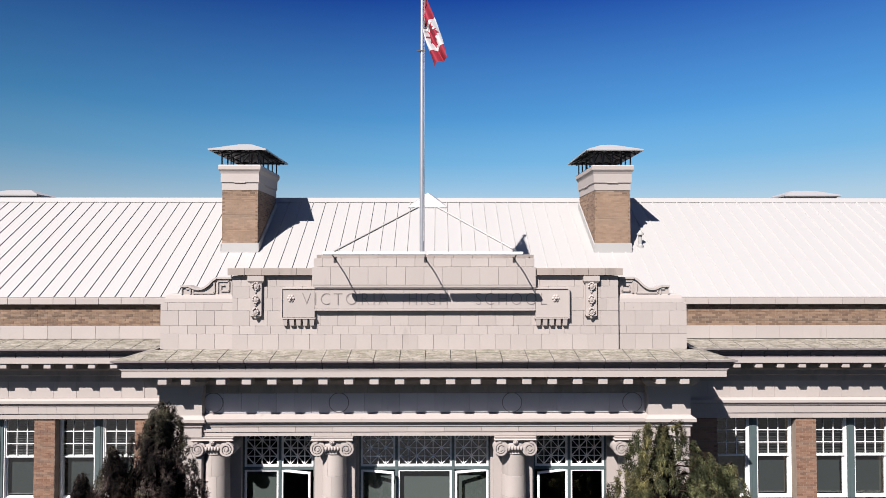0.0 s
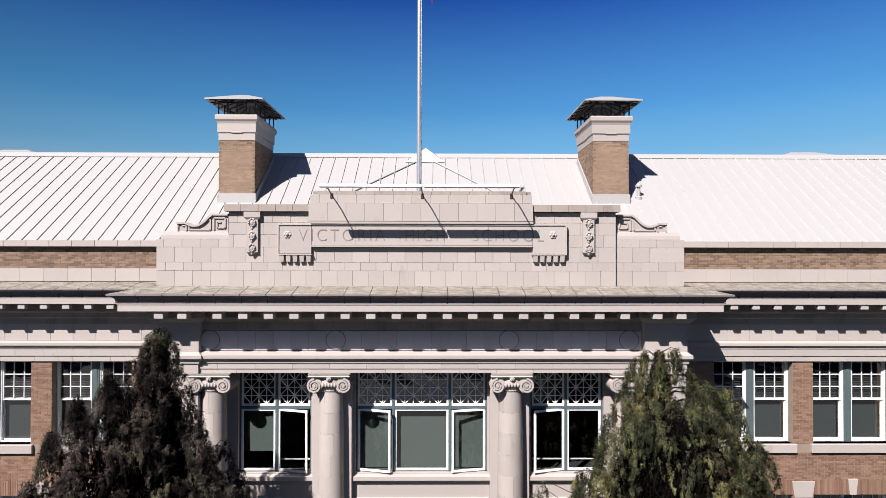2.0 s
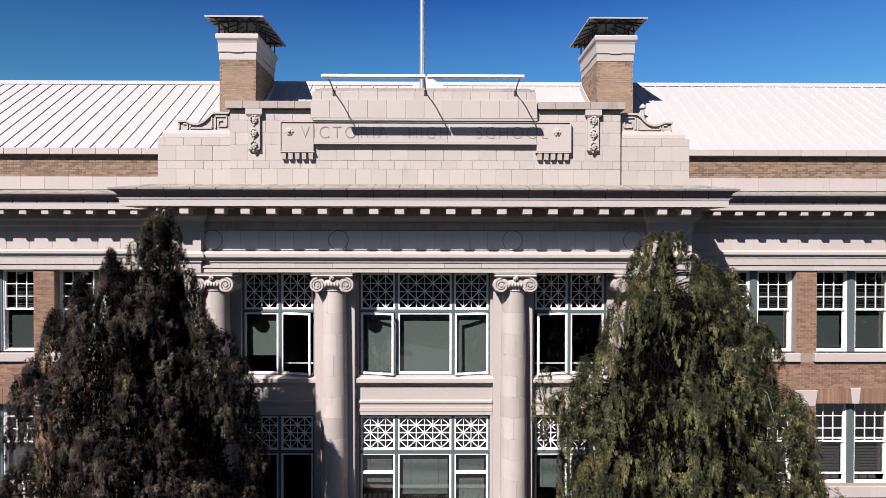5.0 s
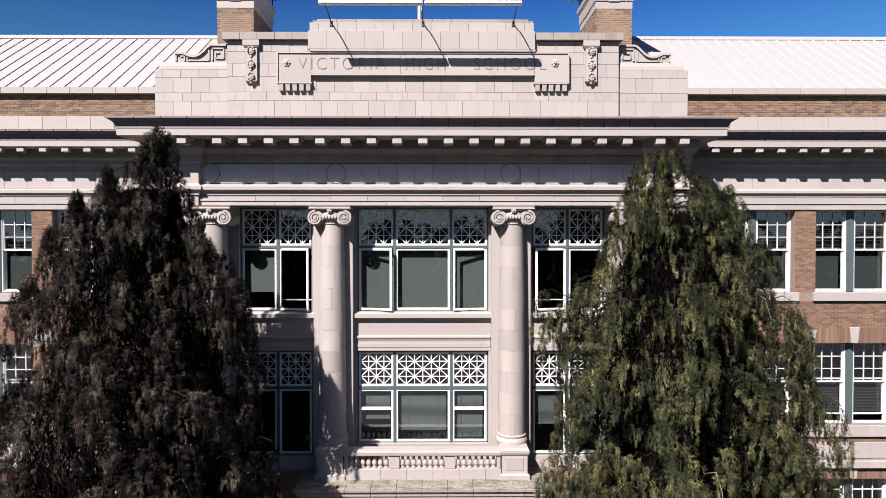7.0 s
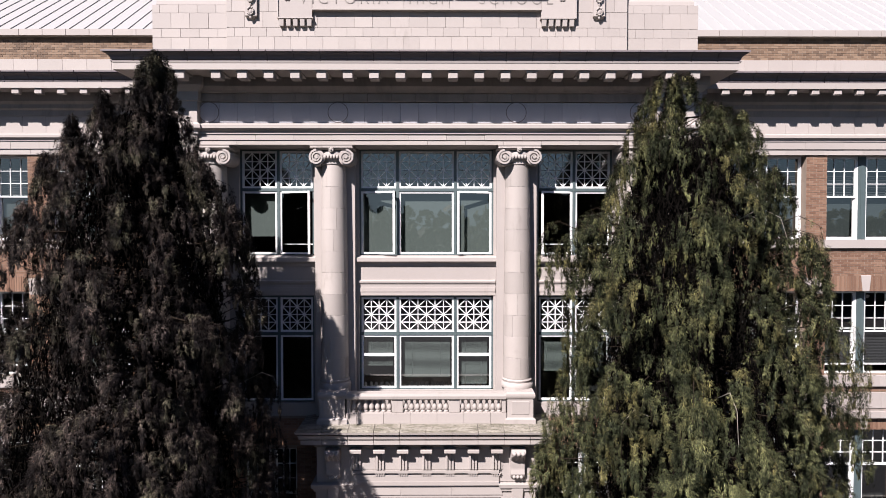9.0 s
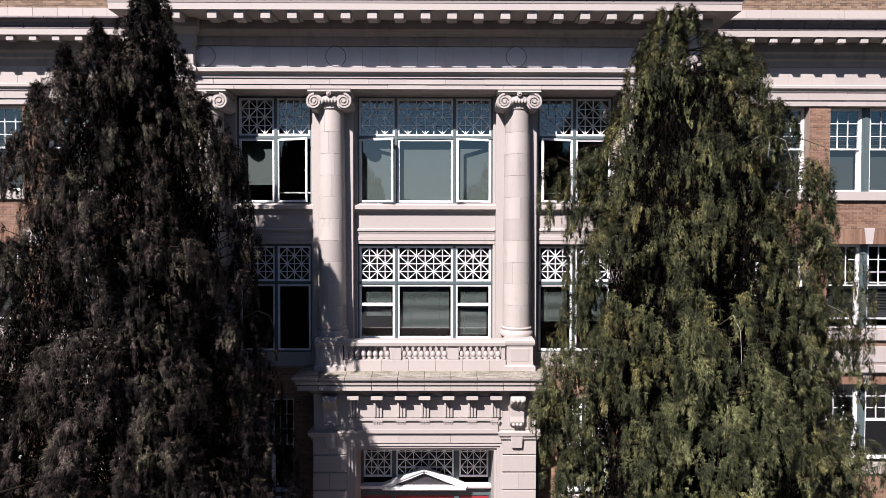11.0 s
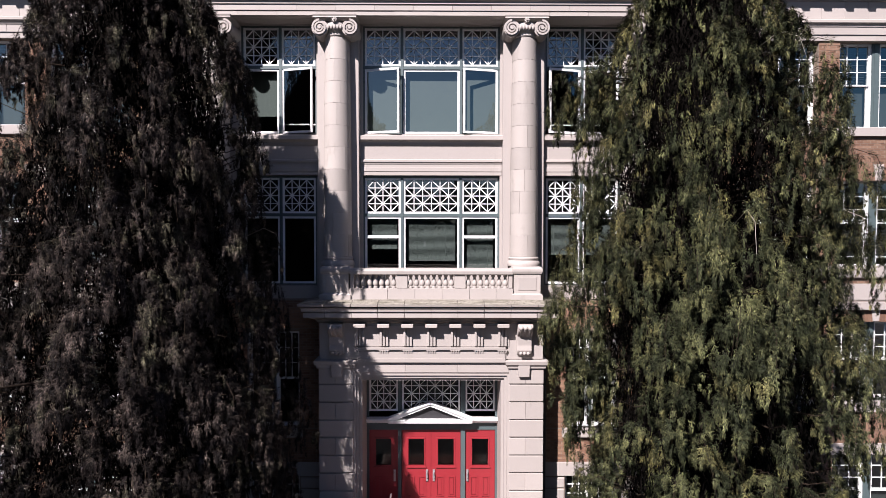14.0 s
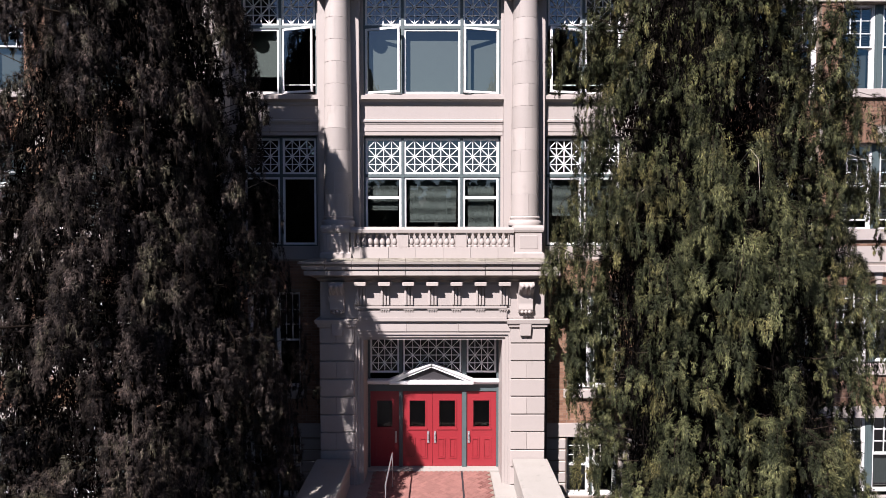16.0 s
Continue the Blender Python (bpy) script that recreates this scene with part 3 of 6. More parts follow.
for x in (-20.6, 18.8):
    bm = bmesh.new()
    tiers(bm, [(20.0, 0.0), (24.36, 0.0), (24.37, 0.15), (24.44, 0.15), (24.73, -0.65)], x - 1.25, x + 1.25, 11.8, 13.4, True)
    tagged(part("roof_ventilator", bm, ROOFING, None), "white metal hipped ventilator on the roof", "ventilator", "roof ventilators")
vent = empty("vent_pipe", "white capped vent pipe on the metal roof", "pipe", at=(8.23, 5.81, 21.66))
part("pipe", lathe(bmesh.new(), [(0.13, -0.2), (0.13, 0.10), (0.07, 0.14), (0.07, 0.52)], 0, 0, 14), ROOFING, vent, smooth=True)
part("cowl", lathe(bmesh.new(), [(0.13, 0.50), (0.13, 0.56), (0.03, 0.68)], 0, 0, 14), ROOFING, vent, smooth=True)
solid("gutter_deck", -7.2, 7.2, 0.5, 4.2, 18.9, 19.1, ROOFING, roof, soft=0)
for sx in (-1, 1):
    solid("gutter_deck", sx * 7.2, sx * END, YW + 0.5, 4.4, 18.9, 19.1, ROOFING, roof, soft=0)


# ---------------------------------------------------------------- pavilion
pav = empty("pavilion_front", "cream terracotta entrance pavilion with columns and pilasters", "facade", kind="structure")
YB = 0.72     # plane of the bay wall behind the columns
BAYS = ((-5.52, -3.34), (-2.02, 1.92), (3.22, 5.42))
holes = []
for a, b in BAYS:
    holes.append((a, b, 12.98, 16.08))
for (a, b), z0 in zip(BAYS, (8.62, 9.0, 8.62)):
    holes.append((a, b, z0, 11.8))
holes.append((-1.93, 1.89, LAND, 6.02))
for sx in (-1, 1):
    for z0, z1 in ((4.5, 7.3), (1.3, 3.1)):
        a, b = sorted((sx * 3.85, sx * 5.35))
        holes.append((a, b, z0, z1))
wall_with_holes("wall_south", -7.6, 7.6, YB, YB + 0.4, 0, 18.6, holes, STONE, "cream terracotta wall behind the entrance columns")
for sx, nm in ((-1, "a"), (1, "b")):
    x0, x1 = sorted((sx * 7.2, sx * 7.6))
    bm = bmesh.new()
    quad_box(bm, x0, x1, YB + 0.4, 2.4, 0, 18.6)
    tagged(part("wall_return_" + nm, bm, STONE, None), "short stone return wall of the pavilion", "wall", kind="structure")
    # corner pilaster
    p0, p1 = sorted((sx * 6.42, sx * 7.6))
    z = 0.0
    k = 0
    while z < 16.05:
        h = min(0.62, 16.08 - z)
        if k % 2:
            m = p0 + (p1 - p0) * 0.42
            piece("stone_block", p0, m - 0.004, 0.0, YB - 0.002, z + 0.003, z + h - 0.003, STONE, pav)
            piece("stone_block", m + 0.004, p1, 0.0, YB - 0.002, z + 0.003, z + h - 0.003, STONE, pav)
        else:
            piece("stone_block", p0, p1, 0.0, YB - 0.002, z + 0.003, z + h - 0.003, STONE, pav)
        z += h
        k += 1
    # brick of the side bays below the upper order
    fields = []
    q0, q1 = sorted((sx * 3.2, sx * 6.4))
    w0, w1 = sorted((sx * 3.85, sx * 5.35))
    fields += [(q0, q1, 7.4, 8.2), (q0, w0, 4.5, 7.4), (w1, q1, 4.5, 7.4), (q0, q1, 3.5, 4.5)]
    bw = wall_with_holes("wall_brick_" + nm, q0, q1, YB - 0.068, YB - 0.002, 0, 8.25, [(w0, w1, 4.5, 7.3), (w0, w1, 1.3, 3.1)], MORTAR, "red brick wall beside the entrance")
    brick_field(bw, fields, YB - 0.08, BRICK_RED, single=120)
    solid("window_sill", w0 - 0.1, w1 + 0.1, YB - 0.2, YB + 0.2, 4.25, 4.5, STONE, bw)
    ashlar(bw, q0, q1, 3.1, 3.5, YB - 0.12, 1.0, 0, STONE, 0.1)
    z = 0.1
    while z < 3.0:
        for u0, u1 in ((q0, w0 - 0.02), (w1 + 0.02, q1)):
            piece("stone_block", u0, u1, YB - 0.1, YB - 0.03, z, z + 0.30, STONE, bw, 0.02)
        z += 0.33
    for zz, nn in (((4.5, 7.3), 1), ((1.3, 3.1), 2)):
        RAIL[zz] = (zz[0] + zz[1]) / 2
        win = empty("window_side_%s_%d" % (nm, nn), "white sash window in brick beside the entrance", "window", kind="structure")
        m = (w0 + w1) / 2
        sash_window(w0 + 0.005, m - 0.04, zz, YB + 0.1, win, None)
        sash_window(m + 0.04, w1 - 0.005, zz, YB + 0.1, win, None)
        solid("mullion", m - 0.04, m + 0.04, YB + 0.08, YB + 0.25, zz[0], zz[1], TEAL, win, soft=0)

# spandrels and sills between the storeys, in each bay
for a, b in BAYS:
    bm = bmesh.new()
    run_x(bm, [(YB, 12.66), (YB - 0.03, 12.66), (YB - 0.04, 12.74), (YB - 0.10, 12.79), (YB - 0.15, 12.80), (YB - 0.15, 12.91), (YB + 0.1, 12.98), (YB + 0.1, 12.90), (YB, 12.90)], a - 0.1, b + 0.1)
    part("window_sill", bm, STONE, pav)
    bm = bmesh.new()
    run_x(bm, [(YB, 12.11), (YB - 0.02, 12.11), (YB - 0.03, 12.15), (YB - 0.06, 12.18), (YB - 0.06, 12.23), (YB, 12.26)], a - 0.05, b + 0.05)
    run_x(bm, [(YB, 11.80), (YB - 0.012, 11.80), (YB - 0.012, 11.90), (YB - 0.028, 11.91), (YB - 0.028, 12.02), (YB - 0.012, 12.025), (YB - 0.012, 12.104), (YB, 12.104)], a - 0.05, b + 0.05)
    part("spandrel_moulding", bm, STONE, pav)

# piers beside the columns
for sx in (-2.68, 2.57):
    bm = bmesh.new()
    quad_box(bm, sx - 0.58, sx + 0.58, 0.5, YB - 0.002, 8.3, 16.08)
    part("pier", soften(bm, 0.01), STONE, pav)


def volute(bm, cx, cz, y0, y1, r, hand_):
    """A scroll: a spiral band that winds in to a small eye."""
    turns, n = 2.4, 44
    prev = None
    for i in range(n + 1):
        a = i / n * turns * 2 * math.pi
        rr = r * (1 - i / n * 0.80)
        th = 0.055 * (1 - i / n * 0.55)
        ang = math.pi / 2 - hand_ * a
        c, s = math.cos(ang), math.sin(ang)
        ring = [bm.verts.new((cx + c * q, y, cz + s * q)) for q in (rr, rr - th) for y in (y0, y1)]
        if prev:
            for f in ((0, 1), (1, 3), (3, 2), (2, 0)):
                bm.faces.new((prev[f[0]], prev[f[1]], ring[f[1]], ring[f[0]]))
        prev = ring
    lathe_y(bm, cx, cz, y0 - 0.01, y1, 0.045)
    lathe_y(bm, cx, cz, y0 + 0.05, y1, r * 0.97)


def lathe_y(bm, cx, cz, y0, y1, r, seg=20):
    a = [bm.verts.new((cx + r * math.cos(2 * math.pi * i / seg), y0, cz + r * math.sin(2 * math.pi * i / seg))) for i in range(seg)]
    b = [bm.verts.new((v.co.x, y1, v.co.z)) for v in a]
    for i in range(seg):
        j = (i + 1) % seg
        bm.faces.new((a[i], a[j], b[j], b[i]))
    bm.faces.new(a)
    bm.faces.new(b[::-1])


def column(cx, cy=0.38):
    col = empty("column", "cream terracotta engaged column with a scrolled Ionic capital", "column", "entrance columns", at=(cx, cy, 9.22))
    base = part("base", lathe(bmesh.new(), [(0.46, 9.22 - 9.22), (0.47, 0.06), (0.45, 0.12), (0.41, 0.16), (0.43, 0.22), (0.40, 0.26)], 0, 0, 32), STONE, col, smooth=True)
    levels = [9.22 + 0.26 + i * 0.605 for i in range(11)]
    for i, (a, b) in enumerate(zip(levels, levels[1:])):
        f0, f1 = i / 10, (i + 1) / 10
        r0, r1 = 0.395 - 0.055 * f0 ** 1.8, 0.395 - 0.055 * f1 ** 1.8
        turn = random.Random(int(cx * 100) + i).uniform(0.0, 2.0)
        for k in range(3):
            a0, a1 = turn + k * 2 * math.pi / 3 + 0.006, turn + (k + 1) * 2 * math.pi / 3 - 0.006
            bm = bmesh.new()
            rings = []
            for r, z in ((r0 - 0.005, a - 9.22 + 0.001), (r0, a - 9.22 + 0.006), (r1, b - 9.22 - 0.006), (r1 - 0.005, b - 9.22 - 0.001)):
                rings.append([bm.verts.new((r * math.cos(t), r * math.sin(t), z)) for t in np.linspace(a0, a1, 15)])
            for p, q in zip(rings, rings[1:]):
                for j in range(14):
                    bm.faces.new((p[j], p[j + 1], q[j + 1], q[j]))
            for e in (0, 14):
                lo, hi = bm.verts.new((rings[0][e].co.x * 0.8, rings[0][e].co.y * 0.8, rings[0][e].co.z)), bm.verts.new((rings[3][e].co.x * 0.8, rings[3][e].co.y * 0.8, rings[3][e].co.z))
                bm.faces.new((lo, rings[0][e], rings[1][e], rings[2][e], rings[3][e], hi))
            part("drum_block", bm, COLUMN, col, smooth=True)
    part("shaft_core", lathe(bmesh.new(), [(0.375, 0.2), (0.372, 3.0), (0.325, 6.32)], 0, 0, 24), JOINT, col, smooth=True)
    cap = part("capital", lathe(bmesh.new(), [(0.34, 6.31), (0.37, 6.35), (0.36, 6.40), (0.42, 6.50), (0.44, 6.62), (0.40, 6.70)], 0, 0, 32), STONE, col, smooth=True)
    for s in (-1, 1):
        bm = bmesh.new()
        volute(bm, s * 0.41, 6.52, -0.47, 0.3, 0.23, s)
        part("volute", bm, STONE, cap)
    bm = bmesh.new()
    tiers(bm, [(6.72, -0.02), (6.75, 0.03), (6.78, 0.07), (6.81, 0.04), (6.86, 0.06)], -0.54, 0.54, -0.42, 0.3)
    part("abacus", bm, STONE, cap)
    bm = bmesh.new()
    for i in range(5):
        x = (i - 2) * 0.085
        bmesh.ops.create_uvsphere(bm, u_segments=10, v_segments=8, radius=0.05, matrix=Matrix.LocRotScale((x, -0.43, 6.53), None, (0.8, 0.8, 1.3)))
    part("egg_band", bm, STONE, cap, smooth=True)
    bm = bmesh.new()
    for k in range(7):
        a = k / 7 * 2 * math.pi
        bmesh.ops.create_uvsphere(bm, u_segments=8, v_segments=6, radius=0.034, matrix=Matrix.Translation((0.045 * math.cos(a), -0.46, 6.72 + 0.045 * math.sin(a))))
    bmesh.ops.create_uvsphere(bm, u_segments=8, v_segments=6, radius=0.03, matrix=Matrix.Translation((0, -0.49, 6.72)))
    part("rosette", bm, STONE, cap, smooth=True)
    return col


for cx in (-2.68, 2.57, -6.10, 6.02):
    column(cx)

# ---------------------------------------------------------------- pavilion entablature
ent = empty("pavilion_entablature", "cream terracotta entablature with a blue-grey shaded frieze and modillions", "entablature", kind="structure")
bm = bmesh.new()
quad_box(bm, -7.6, 7.6, 0.26, YB + 0.4, 16.09, 18.3)
part("core", bm, STONE, ent)
ashlar(ent, -6.4, 6.4, 16.09, 16.21, 0.015, 1.1, 0, STONE, 0.24, 0.004)
ashlar(ent, -6.4, 6.4, 16.216, 16.38, -0.01, 1.1, 0.5, STONE, 0.26, 0.004)
bm = bmesh.new()
run_x(bm, [(0.27, 16.385), (-0.04, 16.385), (-0.04, 16.45), (-0.10, 16.50), (-0.14, 16.53), (-0.14, 16.62), (0.10, 16.71), (0.27, 16.72)], -6.4, 6.4)
part("architrave_moulding", bm, STONE, ent)
xs = np.linspace(-6.36, 6.36, 26)
for a, b in zip(xs, xs[1:]):
    piece("frieze_panel", a + 0.002, b - 0.002, 0.130 + random.uniform(0, 0.003), 0.28, 16.73, 17.29, FRIEZE, ent, 0.004)
for x in (-6.15, -2.52, 2.50, 6.0):
    bm = bmesh.new()
    lathe_y(bm, x, 17.02, 0.127, 0.25, 0.292, 32)
    part("roundel_joint", bm, GUTTER, ent)
    bm = bmesh.new()
    lathe_y(bm, x, 17.02, 0.120, 0.25, 0.270, 32)
    part("roundel", bm, FRIEZE, ent)
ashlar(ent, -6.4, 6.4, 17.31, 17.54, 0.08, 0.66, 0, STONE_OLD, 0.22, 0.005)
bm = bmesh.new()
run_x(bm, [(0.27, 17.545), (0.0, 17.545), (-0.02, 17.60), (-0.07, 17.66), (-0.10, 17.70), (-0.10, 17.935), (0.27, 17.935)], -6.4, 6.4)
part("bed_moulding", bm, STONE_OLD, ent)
for sx in (-1, 1):
    p0, p1 = sorted((sx * 6.40, sx * 7.6))
    bm = bmesh.new()
    tiers(bm, [(16.09, 0.0), (16.38, 0.0), (16.385, 0.04), (16.45, 0.04), (16.53, 0.13), (16.62, 0.13), (16.71, 0.01), (17.29, 0.01), (17.30, 0.05), (17.54, 0.05), (17.60, 0.12), (17.70, 0.2), (17.935, 0.2)], p0, p1, -0.07, 1.9)
    part("pilaster_entablature", bm, STONE, ent)
for x in [i * 0.70 - 5.6 for i in range(17)] + [-7.2, -6.56, 6.50, 7.16]:
    m = piece("modillion", x - 0.13, x + 0.13, -0.80, -0.48, 17.72, 17.93, STONE, ent, 0.015)
    piece("modillion_cap", x - 0.15, x + 0.15, -0.815, -0.08, 17.885, 17.932, STONE, ent, 0.004)
bm = bmesh.new()
tiers(bm, [(17.937, 0.86), (18.11, 0.86), (18.112, 0.87), (18.15, 0.88)], -7.42, 7.42, 0.0, 2.0)
part("corona", bm, STONE, ent)
# gutter moulding and sloping tiles in pieces, with mitred ends, over a dark bed
bm = bmesh.new()
run_x(bm, [(0.38, 18.16), (-0.80, 18.16), (-0.80, 18.26), (-0.96, 18.39), (-0.22, 18.575), (0.38, 18.575)], -7.4, 7.4)
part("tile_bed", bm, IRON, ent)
n = 24
xs = np.linspace(-8.42, 8.42, n + 1)
for i, (a, b) in enumerate(zip(xs, xs[1:])):
    bm = bmesh.new()
    g = random.uniform(0.007, 0.011)
    prof = [(0.4, 18.152), (-0.87, 18.152), (-0.87, 18.172), (-0.835, 18.175), (-0.835, 18.20), (-0.862, 18.204), (-0.866, 18.25), (-0.90, 18.30), (-0.95, 18.335), (-0.985, 18.345), (-0.985, 18.365), (-1.03, 18.37), (-1.03, 18.415), (-0.22, 18.60), (0.4, 18.60)]
    run_x(bm, prof, a + g, b - g)
    for v in bm.verts:
        if i in (0, n - 1) and abs(v.co.x) > 8.3:
            s = math.copysign(1, v.co.x)
            v.co.x = s * (7.48 + max(-0.0, -v.co.y) * 1.0 if v.co.z < 18.5 else 7.7)
    mossy(part("cornice_tile", bm, GUTTER, ent).data)
for sx in (-1, 1):
    bm = bmesh.new()
    x0 = 7.48
    prof = [(0.0, 18.152), (0.87, 18.152), (0.87, 18.185), (0.82, 18.19), (0.86, 18.28), (0.95, 18.34), (1.02, 18.37), (1.02, 18.41), (0.22, 18.60), (0.0, 18.60)]
    a = [bm.verts.new((sx * (x0 + p), -p if z < 18.5 else -0.22, z)) for p, z in prof]
    b = [bm.verts.new((sx * (x0 + p), 2.0, z)) for p, z in prof]
    for i in range(len(prof)):
        j = (i + 1) % len(prof)
        bm.faces.new((a[i], a[j], b[j], b[i]))
    bm.faces.new(a)
    bm.faces.new(b)
    mossy(part("cornice_return", bm, GUTTER, ent).data)

# ---------------------------------------------------------------- parapet with the name panel
par = empty("name_parapet", "stepped cream terracotta parapet with a lettered panel", "parapet", kind="structure")
YP = -0.20
bm = bmesh.new()
quad_box(bm, -5.50, 5.50, YP + 0.05, 0.5, 18.55, 20.70)
quad_box(bm, -3.13, 3.10, YP + 0.05, 0.5, 20.70, 21.30)
quad_box(bm, -7.56, 7.50, YP + 0.15, 0.5, 18.55, 19.93)
part("backing", bm, JOINT, par)
for z0, z1, sh in ((18.58, 19.03, 0), (19.03, 19.27, 0.5), (19.27, 19.70, 0.0), (19.70, 20.06, 0.3), (20.06, 20.40, 0.0), (20.40, 20.70, 0.5)):
    ashlar(par, -5.52, 5.52, z0, z1, YP, 0.44 if z0 < 19.2 else 0.50, sh)
for s0, s1 in ((-7.60, -5.53), (5.53, 7.52)):
    for z0, z1, sh in ((18.58, 19.03, 0), (19.03, 19.27, 0.5), (19.27, 19.70, 0.0), (19.70, 19.93, 0.4)):
        ashlar(par, s0, s1, z0, z1, YP + 0.10, 0.49, sh, STONE_SPOT if z0 > 19.5 else STONE)
    bm = bmesh.new()
    tiers(bm, [(19.935, -0.01), (20.04, -0.02), (20.14, -0.05), (20.17, -0.10)], s0 + 0.10 * (s0 < 0), s1 - 0.10 * (s1 > 0), YP + 0.10, 0.4, True)
    part("flank_ledge", bm, STONE, par)
# stepped scroll blocks on the flanks
for sx in (-1, 1):
    bm = bmesh.new()
    top = []
    for i in range(41):
        u = i / 40
        x = 7.05 - u * 1.46
        if u < 0.16:
            z = 20.42
        elif u < 0.62:
            z = 20.42 - 0.10 * math.sin((u - 0.16) / 0.46 * math.pi) + 0.16 * ((u - 0.16) / 0.46) ** 3
        elif u < 0.70:
            z = 20.58 + 0.08 * (u - 0.62) / 0.08
        else:
            z = 20.66
        top.append((x, z))
    ring = [(top[0][0], 20.14)] + top + [(top[-1][0], 20.14)]
    a = [bm.verts.new((sx * x, YP + 0.175, z)) for x, z in ring]
    b = [bm.verts.new((sx * x, 0.25, z)) for x, z in ring]
    for i in range(len(ring)):
        j = (i + 1) % len(ring)
        bm.faces.new((a[i], a[j], b[j], b[i]))
    bm.faces.new(a)
    bm.faces.new(b[::-1])
    scroll = part("scroll_block", bm, STONE, par)
    bm = bmesh.new()
    for (xa, za), (xb, zb) in zip(top, top[1:]):
        stick(bm, (sx * xa, za - 0.025), (sx * xb, zb - 0.025), 0.055, 0.09, YP + 0.115)
    # square frets at both ends, a hooked band between them
    runs = [[(5.99, 20.20), (5.99, 20.54), (5.67, 20.54), (5.67, 20.26), (5.90, 20.26), (5.90, 20.42), (5.79, 20.42)],
            [(7.02, 20.17), (7.02, 20.38)], [(6.78, 20.17), (6.78, 20.32), (6.90, 20.32)],
            [(6.70, 20.36), (6.70, 20.20), (6.09, 20.20), (6.09, 20.50)]]
    for line in runs:
        for p, q in zip(line, line[1:]):
            stick(bm, (sx * p[0], p[1]), (sx * q[0], q[1]), 0.038, 0.06, YP + 0.14)
    part("key_moulding", bm, STONE, scroll)
# coping of the middle block
ashlar(par, -5.62, -3.18, 20.71, 20.92, YP - 0.12, 0.48, 0, STONE_OLD, 0.75, 0.008, "coping_stone")
ashlar(par, 3.16, 5.62, 20.71, 20.92, YP - 0.12, 0.48, 0, STONE_OLD, 0.75, 0.008, "coping_stone")
# raised middle
ashlar(par, -3.22, 3.13, 20.44, 20.95, YP - 0.14, 0.51, 0, STONE_SPOT, 0.2)
ashlar(par, -3.19, 3.10, 20.955, 21.20, YP - 0.08, 0.51, 0.5, STONE_SPOT, 0.5)
ashlar(par, -2.98, 2.95, 21.20, 21.31, YP - 0.04, 0.55, 0.0, STONE_OLD, 0.5)
bm = bmesh.new()
quad_box(bm, -3.16, 3.13, YP - 0.16, YP + 0.03, 20.37, 20.43)
part("ledge", bm, STONE, par)
# lettered panel
YN = YP - 0.10
ashlar(par, -3.14, 3.12, 19.76, 20.32, YN, 1.25, 0, STONE, 0.12, 0.004, "panel_stone")
for a, b in ((-4.08, -3.145), (3.125, 4.07)):
    ashlar(par, a, b, 19.52, 20.32, YN, 1.0, 0, STONE, 0.12, 0.004, "panel_stone")
bm = bmesh.new()
quad_box(bm, -3.14, 3.12, YN - 0.03, YN + 0.1, 19.715, 19.755)
for a, b in ((-4.10, -4.06), (4.05, 4.09)):
    quad_box(bm, a, b, YN - 0.03, YN + 0.1, 19.49, 20.36)
quad_box(bm, -4.06, 4.05, YN - 0.03, YN + 0.1, 20.325, 20.36)
for a, b in ((-4.06, -3.12), (3.10, 4.05)):
    quad_box(bm, a, b, YN - 0.03, YN + 0.1, 19.48, 19.515)
part("panel_frame", bm, STONE, par)
for x0 in (-4.07, 3.12):
    for i in range(5):
        bm = bmesh.new()
        x = x0 + 0.02 + i * 0.19
        vs = quad_box(bm, x, x + 0.13, YP - 0.115, YP, 19.29, 19.478)
        for v in vs:
            if v.co.z < 19.35:
                v.co.x += 0.008 if v.co.x < x + 0.05 else -0.008
                v.co.y += 0.02 if v.co.y < YP - 0.1 else 0
        part("gutta", bm, STONE, par)
for x in (-3.82, 3.70):
    bm = bmesh.new()
    for k in range(6):
        a = k / 6 * 2 * math.pi
        bmesh.ops.create_uvsphere(bm, u_segments=10, v_segments=6, radius=0.048, matrix=Matrix.LocRotScale((x + 0.066 * math.cos(a), YN - 0.005, 20.06 + 0.066 * math.sin(a)), None, (1, 0.6, 1)))
    bmesh.ops.create_uvsphere(bm, u_segments=10, v_segments=6, radius=0.04, matrix=Matrix.Translation((x, YN - 0.04, 20.06)))
    part("rosette", bm, STONE, par, smooth=True)
